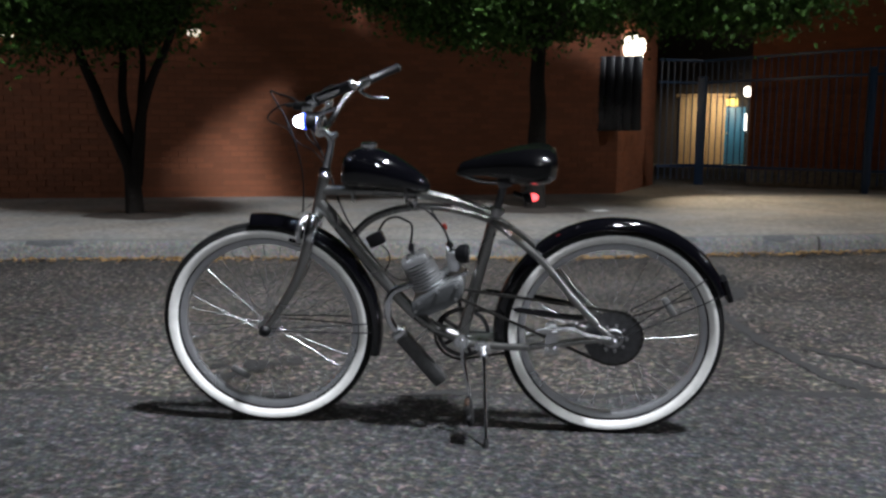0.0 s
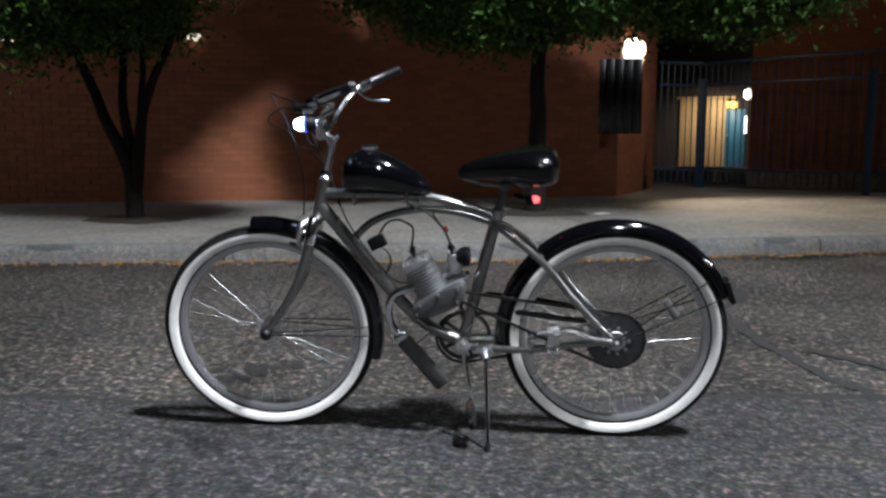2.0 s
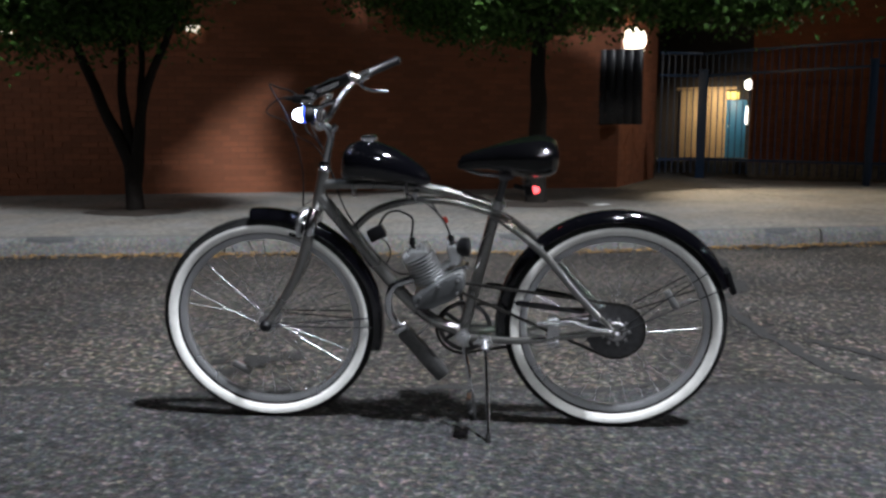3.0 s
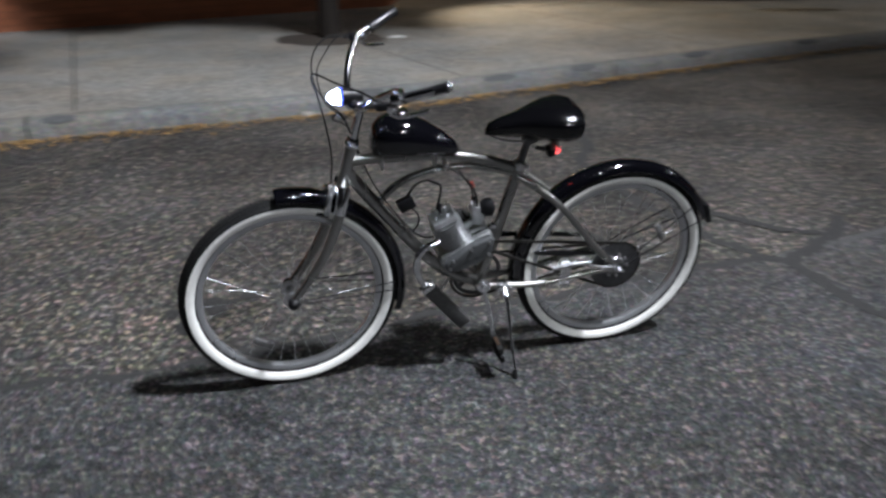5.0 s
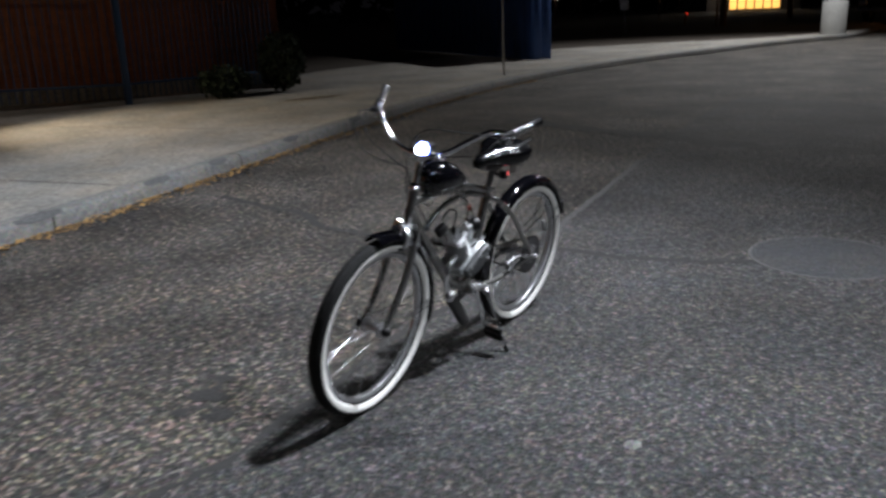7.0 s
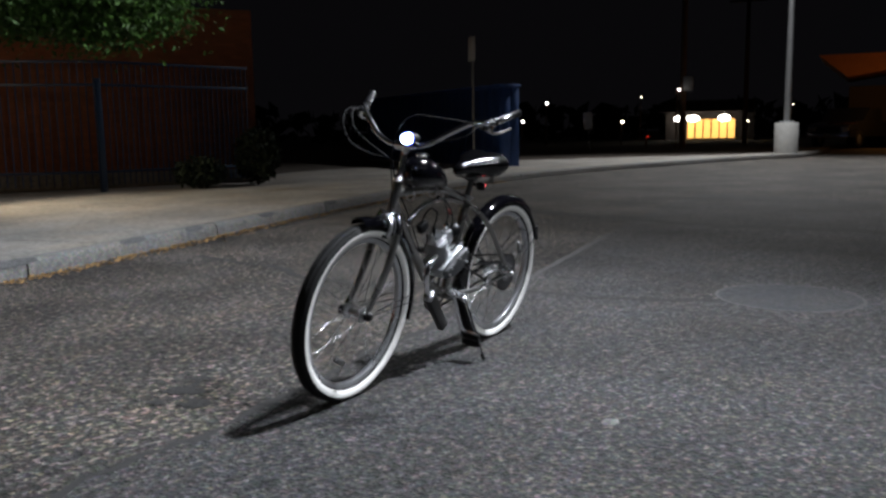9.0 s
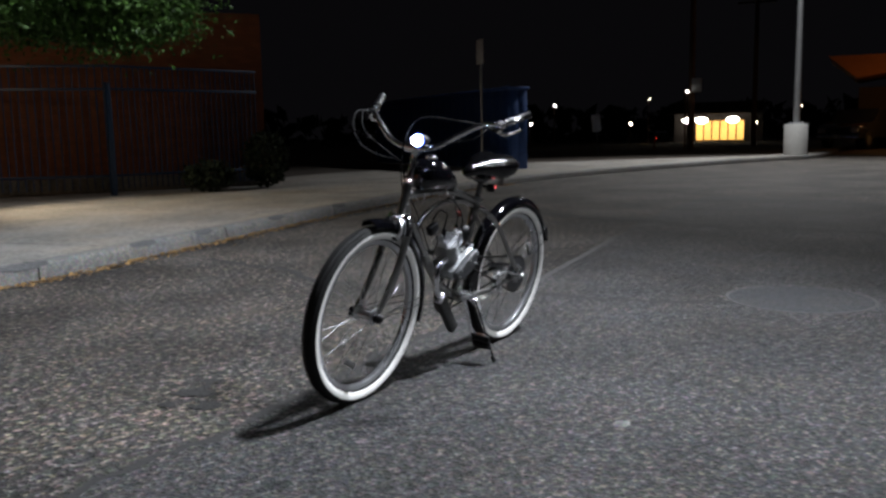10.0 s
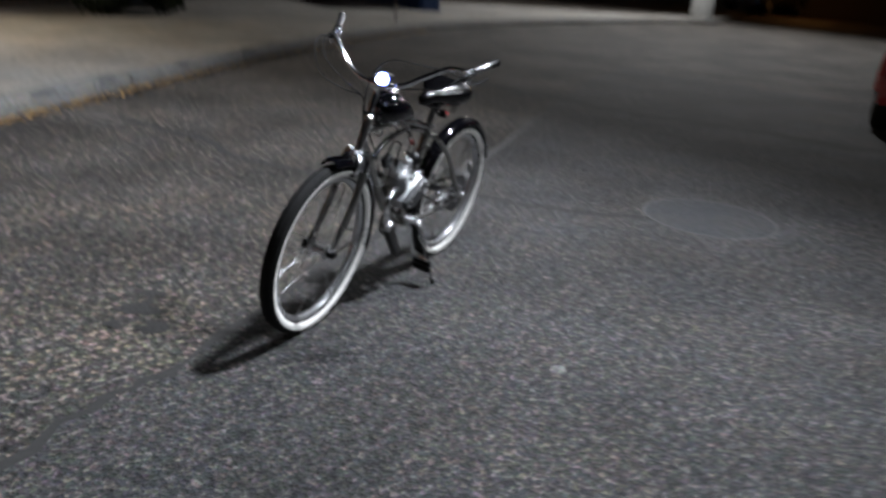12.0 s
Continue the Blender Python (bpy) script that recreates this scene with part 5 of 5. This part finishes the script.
def tree(name, base, size, stems, crown, count, seed, label, droop=0.0):
    t = thing(name, label, "tree", "street trees")
    t.location, t.scale = (*base, H), (size, size, size)
    rnd = random.Random(seed)
    bm = B()
    for pts, r0, r1 in stems:
        p = smoothed(pts, 6)
        p = [q + Vector((0.02 * noise.noise(q * 3 + Vector((seed, 0, 0))), 0.02 * noise.noise(q * 3 + Vector((0, seed, 0))), 0)) for q in p]
        tube(bm, p, [r0 + (r1 - r0) * i / (len(p) - 1) for i in range(len(p))], 12)
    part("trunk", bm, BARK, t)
    pts = []
    limbs = B()
    tops = [Vector(s[0][-1]) for s in stems]
    clumps = 50 * len(crown)
    for k in range(clumps):
        (cx, cy, cz), (rx, ry, rz) = crown[k % len(crown)]
        while True:
            u = Vector((rnd.uniform(-1, 1), rnd.uniform(-1, 1), rnd.uniform(-1, 1)))
            if 0.25 < u.length < 1:
                break
        edge = 1 + 0.22 * noise.noise(u * 2.2 + Vector((seed, 1, 2)))
        c = Vector((cx + u.x * rx * edge, cy + u.y * ry * edge, cz + u.z * rz * edge))
        c.z -= droop * (u.x * u.x + u.y * u.y)
        rad = rnd.uniform(0.22, 0.42)
        near = min(tops, key=lambda v: (v - c).length)
        if k % 2 == 0:
            midp = near.lerp(c, 0.5) + Vector((0, 0, 0.12))
            tube(limbs, smoothed([near, midp, c], 4), [0.022, 0.005], 6)
        for _ in range(count // clumps):
            v = Vector((rnd.gauss(0, 1), rnd.gauss(0, 1), rnd.gauss(0, 0.75))) * rad * 0.55
            pts.append(tuple(c + v))
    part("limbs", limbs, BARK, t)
    cr = leaves("crown", pts, 0.034, LEAF, t, seed=seed)
    cr["label"] = "uneven crown of small green leaves"
    return t


# The crown's last four lobes are unseen, added to shade wall and trunk.
tree("street_tree", (-4.72, 6.81), 1.0, [
    ([(0.0, 0, -0.02), (0.0, 0, 0.25), (-0.03, -0.01, 0.5), (-0.11, -0.03, 0.72), (-0.22, -0.06, 0.95), (-0.38, -0.12, 1.4), (-0.55, -0.18, 1.9), (-0.7, -0.2, 2.4)], 0.092, 0.028),
    ([(0.0, 0.02, 0.35), (-0.03, 0.03, 0.62), (-0.08, 0.02, 1.0), (-0.13, 0.08, 1.5), (-0.15, 0.15, 2.4)], 0.068, 0.028),
    ([(0.02, 0, 0.30), (0.05, 0.02, 0.62), (0.09, 0.04, 0.95), (0.19, 0.07, 1.29), (0.36, 0.12, 1.65), (0.6, 0.15, 2.3)], 0.070, 0.026),
    ([(0.08, 0.04, 0.9), (0.08, 0.1, 1.4), (0.04, 0.18, 2.1)], 0.04, 0.02),
], [((-0.40, -0.25, 2.55), (1.25, 1.2, 0.88)), ((-0.40, -0.25, 2.55), (1.25, 1.2, 0.88)), ((-0.9, -0.6, 2.35), (0.9, 0.8, 0.70)), ((0.50, 0.25, 2.75), (0.60, 0.8, 0.42)), ((1.15, 0.40, 3.35), (0.75, 0.5, 0.35)), ((1.65, 1.20, 3.40), (0.60, 0.38, 0.30)), ((1.95, -1.35, 2.90), (0.85, 0.50, 0.34)), ((1.95, -1.35, 2.90), (0.85, 0.50, 0.34))], 140000, 11, "multi-stemmed street tree with a dark green crown", 0.12)
# Crown lobes five, six and eight are added to shade the wall behind.
tree("street_tree", (-1.14, 8.92), 1.0, [
    ([(0.0, 0, -0.02), (0.0, 0, 0.4), (0.02, 0, 0.9), (0.0, 0, 1.5), (0.05, 0.05, 2.1), (0.2, 0.1, 3.0)], 0.125, 0.05),
    ([(0.01, 0, 1.7), (0.3, -0.15, 2.05), (0.8, -0.5, 2.4), (1.5, -0.9, 2.8)], 0.06, 0.022),
    ([(0.0, 0, 1.75), (-0.25, 0.0, 2.1), (-0.6, 0.1, 2.5), (-0.9, 0.1, 2.9)], 0.06, 0.022),
], [((1.25, -0.95, 2.74), (1.35, 1.25, 0.80)), ((1.75, -0.35, 2.74), (1.0, 0.9, 0.66)), ((-0.25, 0.05, 2.68), (1.6, 1.1, 0.92)), ((-0.95, -0.3, 2.55), (0.95, 0.8, 0.62)), ((-0.35, -0.75, 2.8), (0.95, 0.7, 0.60)), ((-0.75, -1.35, 2.85), (0.55, 0.6, 0.40)), ((2.00, -0.5, 2.36), (0.78, 0.65, 0.40)), ((0.0, -1.2, 3.15), (1.15, 0.5, 0.35))], 215000, 23, "street tree with a broad drooping green crown", 0.1)
for x, y, r in ((-4.72, 6.81, 0.40), (-1.14, 8.92, 0.45)):
    bm = B()
    rim = []
    for k in range(36):
        a = 2 * math.pi * k / 36
        q = r * (1 + 0.25 * noise.noise(Vector((2 * math.cos(a), 2 * math.sin(a), x))))
        rim.append(bm.verts.new((x + 1.3 * q * math.cos(a), y + q * math.sin(a), H + 0.004)))
    mid = bm.verts.new((x, y, H + 0.035))
    for k in range(36):
        bm.faces.new((mid, rim[k], rim[(k + 1) % 36]))
    part("soil_well", bm, SOIL, pavement)


def bush(x, y, r, h, n, seed):
    t = thing("bush", "dark rounded bush beside the brick wing", "bush", "bushes by the wing")
    t.location = (x, y, H)
    bm = B()
    for k in range(5):
        a = 1.3 * k
        tube(bm, smoothed([(0, 0, -0.02), (0.1 * math.cos(a), 0.1 * math.sin(a), h * 0.3), (0.5 * r * math.cos(a), 0.5 * r * math.sin(a), h * 0.7)], 3), [0.018, 0.006], 6)
    part("stems", bm, BARK, t)
    rn = random.Random(seed)
    pts = []
    while len(pts) < n:
        u = Vector((rn.uniform(-1, 1), rn.uniform(-1, 1), rn.uniform(-1, 1)))
        if 0.5 < u.length < 1 + 0.2 * noise.noise(u * 3 + Vector((seed, 0, 0))):
            pts.append((u.x * r, u.y * r, h * 0.52 + u.z * h * 0.5))
    leaves("foliage", pts, 0.05, BUSH_LEAF, t, seed=seed)


bush(5.25, 12.75, 0.42, 0.98, 1800, 31)
bush(4.12, 12.7, 0.45, 0.52, 900, 32)

# ---- blue shed, signs, pole lamp ----
shed = thing("metal_shed", "dark blue sheet-metal shed beside the pavement", "shed")
A, C = Vector((12.5, 13.6, 0)), Vector((14.9, 21.8, 0))
d = (C - A).normalized()
n = Vector((d.y, -d.x, 0))
L = (C - A).length
for k in range(20):
    bm = B()
    c = A + d * (L * (k + 0.5) / 20) + Vector((0, 0, H + 0.95))
    box(bm, c, (L / 20 - 0.012, 0.04, 1.9), heading(A, C), 0.012)
    part("wall_panel", bm, BLUE_SHED, shed)
side = n
for k in range(2):
    bm = B()
    c = A + side * (0.12 + 0.25 * k) - d * 0.03 + Vector((0, 0, H + 0.95))
    box(bm, c, (0.04, 0.24, 1.9), heading(A, C), 0.012)
    part("wall_panel", bm, BLUE_SHED, shed)
bm = B()
box(bm, (A + C) / 2 + side * 0.22 + Vector((0, 0, H + 1.94)), (L + 0.2, 0.6, 0.07), heading(A, C), 0.01)
part("roof", bm, BLUE_SHED, shed)


def street_sign(x, y, h, w, ph, turn, tilt, label, face):
    t = thing("street_sign", label, "sign", "street signs")
    t.matrix_world = pose(x, y, H, 0, tilt, turn)
    bm = B()
    box(bm, (0, 0, h / 2 - 0.03), (0.038, 0.03, h), None, 0.004)
    part("post", bm, DULL_STEEL, t)
    bm = B()
    box(bm, (0, -0.022, h - ph / 2), (w, 0.006, ph), None, 0.002)
    part("plate", bm, face, t, "flat sign plate")
    for z in (h - 0.08, h - ph + 0.08):
        bm = B()
        lathe(bm, [(0.0, -0.032), (0.008, -0.030), (0.010, -0.024)], (0, 0, z), steps=8)
        part("bolt", bm, STEEL, t)


street_sign(9.12, 11.21, 2.65, 0.30, 0.46, -111, 0, "thin steel sign post with a small plate", SIGN_FACE)
street_sign(24.0, 19.46, 1.52, 0.36, 0.66, -34, -5, "leaning low sign with a pale plate", PALE_SIGN)

lp = thing("lamp_pole", "tall steel lamp pole on a round concrete base", "street lamp")
lp.location, lp.scale = (23.80, 11.64, H - 0.02), (1.36, 1.36, 1.36)
bm = B()
lathe(bm, [(0.0, 0.0), (0.262, 0.0), (0.262, 0.70), (0.25, 0.725), (0.0, 0.73)], axis="z", steps=32)
part("base", bm, PALE_BASE, lp, "pale round concrete base")
bm = B()
tube(bm, [(0, 0, 0.72), (0, 0, 4.0), (0, 0, 7.6)], [0.075, 0.06, 0.045], 16)
part("pole", bm, GALV, lp)
bm = B()
box(bm, (0, 0, 0.745), (0.26, 0.26, 0.03), None, 0.005)
part("base_plate", bm, GALV, lp)
for s, u in ((-1, -1), (-1, 1), (1, -1), (1, 1)):
    bm = B()
    lathe(bm, [(0.012, 0.755), (0.012, 0.785), (0.0, 0.785)], (0.1 * s, 0.1 * u, 0), axis="z", steps=6)
    part("bolt", bm, STEEL, lp)
bm = B()
rod(bm, (0, 0, 7.5), (-0.5, -0.3, 7.62), 0.03)
box(bm, (-0.7, -0.42, 7.66), (0.55, 0.26, 0.10), heading((0, 0), (-0.5, -0.3)), 0.02)
part("lamp_head", bm, GALV, lp)

# ---- vehicles ----


def vehicle(name, label, place, turn, profile, width, paint, wheels, wr, cabin, lamps):
    """A car body swept from its side outline, with a glass band, wheels and lamps."""
    t = thing(name, label, "car" if name == "car" else "truck")
    t.matrix_world = pose(*place, 0, 0, turn)
    bm = B()
    slab(bm, profile, -width / 2, width / 2, 0.05)
    part("body", bm, paint, t)
    bm = B()
    slab(bm, cabin, -width / 2 + 0.02 - 0.03, width / 2 + 0.01, 0.01)
    part("window_glass", bm, DARK_GLASS, t)
    for x in wheels:
        for s in (-1, 1):
            bm = B()
            y = s * (width / 2 - 0.08)
            lathe(bm, [(wr * 0.6, y - 0.11), (wr * 0.93, y - 0.11), (wr, y - 0.07), (wr, y + 0.07), (wr * 0.93, y + 0.11), (wr * 0.6, y + 0.11)], (x, 0, wr), steps=28)
            wh = part("tyre", bm, RUBBER, t)
            bm = B()
            lathe(bm, [(0.0, y - 0.09), (wr * 0.3, y - 0.095), (wr * 0.6, y - 0.08), (wr * 0.6, y + 0.08), (wr * 0.3, y + 0.095), (0.0, y + 0.09)], (x, 0, wr), steps=20)
            part("wheel_rim", bm, ALLOY, wh)
    for n2, c, sz, mt in lamps:
        bm = B()
        box(bm, c, sz, None, 0.01)
        part(n2, bm, mt, t)
    return t


TAIL_GLASS = material("red_lamp_glass", (0.25, 0.01, 0.01), 0.2)
HEAD_GLASS = material("clear_lamp_glass", (0.6, 0.6, 0.6), 0.12)
PLATE = material("plate_white", (0.5, 0.5, 0.5), 0.5)
truck_side = [(-2.6, 0.45), (-2.62, 0.95), (-2.5, 1.05), (-0.6, 1.06), (-0.45, 1.72), (0.75, 1.75), (1.25, 1.15), (2.35, 1.05), (2.55, 0.9), (2.58, 0.45)]
truck_glass = [(-0.35, 1.15), (-0.28, 1.62), (0.68, 1.65), (1.05, 1.18)]
vehicle("pickup_truck", "black pickup truck parked beyond the lamp pole", (37.5, 14.6, 0), 176, truck_side, 1.9, TRUCK_PAINT, (-1.6, 1.65), 0.38, truck_glass, [
    ("bumper", (2.62, 0, 0.52), (0.12, 1.8, 0.16), CHROME), ("headlight", (2.56, -0.72, 0.82), (0.06, 0.32, 0.18), HEAD_GLASS), ("headlight", (2.56, 0.72, 0.82), (0.06, 0.32, 0.18), HEAD_GLASS), ("number_plate", (2.70, 0, 0.55), (0.02, 0.32, 0.14), PLATE), ("tail_lamp", (-2.62, -0.85, 0.85), (0.04, 0.14, 0.3), TAIL_GLASS), ("tail_lamp", (-2.62, 0.85, 0.85), (0.04, 0.14, 0.3), TAIL_GLASS)])
car_side = [(-2.15, 0.32), (-2.2, 0.62), (-2.1, 0.88), (-1.45, 0.95), (-0.8, 1.38), (0.5, 1.40), (1.1, 0.98), (2.0, 0.84), (2.2, 0.66), (2.2, 0.48), (1.9, 0.32)]
car_glass = [(-1.2, 0.98), (-0.75, 1.32), (0.45, 1.34), (0.92, 0.99)]
vehicle("car", "red saloon car parked across the street", (8.72, 1.54, 0), 186, car_side, 1.75, RED_PAINT, (-1.35, 1.35), 0.31, car_glass, [
    ("bumper", (2.2, 0, 0.45), (0.1, 1.6, 0.18), RED_PAINT), ("headlight", (2.14, -0.62, 0.70), (0.08, 0.34, 0.14), HEAD_GLASS), ("headlight", (2.14, 0.62, 0.70), (0.08, 0.34, 0.14), HEAD_GLASS), ("number_plate", (2.26, 0, 0.46), (0.02, 0.32, 0.13), PLATE), ("tail_lamp", (-2.17, -0.65, 0.75), (0.06, 0.3, 0.14), TAIL_GLASS), ("tail_lamp", (-2.17, 0.65, 0.75), (0.06, 0.3, 0.14), TAIL_GLASS)])

# ---- far side of the car park ----
EYE_AT = Vector((-2.38, -0.07, 0.995))


def far(az, el, dist):
    """A place by its bearing and height angle from the corner of the street."""
    a, e = radians(az), radians(el)
    return EYE_AT + Vector((math.sin(a), math.cos(a), math.tan(e))) * dist


def utility_pole(az, dist, h, r):
    t = thing("utility_pole", "tall brown wooden utility pole in the dark", "pole", "utility poles")
    p = far(az, 0, dist)
    t.location = (p.x, p.y, drop(p.x, p.y))
    bm = B()
    tube(bm, [(0, 0, 0), (0, 0, h / 2), (0, 0, h)], [r, r * 0.85, r * 0.7], 12)
    part("post", bm, WOOD_POLE, t)
    bm = B()
    box(bm, (0, 0, h - 0.7), (2.2, 0.1, 0.12), Matrix.Rotation(radians(-az), 4, "Z"))
    part("cross_arm", bm, WOOD_POLE, t)
    return t


up = utility_pole(59.5, 40, 9.0, 0.15)
bm = B()
box(bm, (0.0, -0.25, 3.05), (0.42, 0.3, 0.62), Matrix.Rotation(radians(-58), 4, "Z"), 0.03)
part("meter_box", bm, GALV, up, "grey metal box")
utility_pole(63.4, 55, 9.5, 0.16)

shop = thing("shop", "small lit shop with glowing yellow windows", "shop")
c = far(60.8, 0, 90)
turn = Matrix.Rotation(radians(-60.6), 4, "Z")
shop.matrix_world = Matrix.Translation((c.x, c.y, -0.44)) @ turn @ Matrix.Scale(1.62, 4)
bm = B()
box(bm, (0.4, 2.0, 1.3), (5.4, 3.6, 2.6))
part("wall", bm, STUCCO, shop, smooth=False)
for k in range(6):
    bm = B()
    box(bm, (-0.72 + 0.49 * k, 0.16, 0.80), (0.41, 0.06, 1.2))
    part("window", bm, SHOP, shop, "glowing yellow window", smooth=False)
    bm = B()
    box(bm, (-0.475 + 0.49 * k, 0.12, 0.80), (0.06, 0.08, 1.35))
    part("mullion", bm, STUCCO, shop, smooth=False)
bm = B()
box(bm, (0, -0.2, 1.92), (5.6, 1.2, 0.14))
part("canopy", bm, STUCCO, shop, smooth=False)
for x, r in ((-1.50, 0.27), (-0.62, 0.40), (1.25, 0.38)):
    bm = B()
    bmesh.ops.create_uvsphere(bm, u_segments=14, v_segments=8, radius=1, matrix=Matrix.Translation((x, -0.75, 1.45)) @ Matrix.Diagonal((r, 0.12, 0.20, 1)))
    part("canopy_lamp", bm, FAR_WHITE, shop, "white canopy lamp")

house = thing("house", "low house with an orange-lit tiled roof", "house")
c = far(72.5, 0, 44)
house.matrix_world = Matrix.Translation((c.x, c.y, drop(c.x, c.y))) @ Matrix.Rotation(radians(-70), 4, "Z")
bm = B()
box(bm, (0.8, 3, 1.45), (6.4, 5, 2.9))
part("wall", bm, STUCCO, house, smooth=False)
bm = B()
slab(bm, [(-3.75, 4.36), (-2.5, 3.32), (0.0, 3.7), (4.6, 4.25), (4.6, 4.36)], -0.4, 5.6)
part("roof", bm, ROOF_ORANGE, house, "orange-lit roof", smooth=False)
lamp("house_light", "POINT", tuple(far(72.2, 1.4, 40)), (0, 0, 0), 62, (1.0, 0.45, 0.12), 0.1)

FAR_LAMPS = [(50.58, 1.81, 70, 0.19, FAR_WHITE), (55.63, 0.45, 60, 0.17, FAR_LAMP), (56.83, 2.06, 90, 0.11, FAR_LAMP), (59.24, 2.46, 39.2, 0.09, FAR_WHITE), (44.31, 1.51, 60, 0.10, FAR_WHITE), (42.98, 1.12, 60, 0.11, FAR_WHITE), (63.58, 0.38, 70, 0.10, FAR_LAMP), (57.30, -0.56, 44, 0.06, FAR_RED), (48.94, 0.60, 58, 0.15, FAR_WHITE), (66.22, 1.34, 80, 0.08, FAR_LAMP), (69.81, 1.40, 80, 0.07, FAR_WHITE)]
for az, el, dist_, r, mt in FAR_LAMPS:
    t = thing("distant_lamp", "distant street lamp shining in the dark", "street lamp", "distant lamps")
    p = far(az, el, dist_)
    g = drop(p.x, p.y)
    t.location = (p.x, p.y, g)
    bm = B()
    bmesh.ops.create_uvsphere(bm, u_segments=12, v_segments=8, radius=r * 0.58, matrix=Matrix.Translation((0, 0, p.z - g)))
    part("globe", bm, mt, t)
    bm = B()
    rod(bm, (0, 0.1, 0), (0, 0.1, p.z - g + r), 0.05, 8)
    part("mast", bm, WOOD_POLE, t)

# dark tree line that closes the distance
rnd = random.Random(8)
pts = []
for k in range(2600):
    a = rnd.uniform(-60, 130)
    dd = rnd.uniform(105, 125)
    hgt = 4.0 + 2.5 * noise.noise(Vector((a * 0.12, 0, 0)))
    p = far(a, 0, dd)
    pts.append((p.x, p.y, rnd.uniform(0, hgt)))
setting(leaves("backdrop", pts, 1.6, BUSH_LEAF, seed=9), "dark distant line of trees", "trees", "stuff")
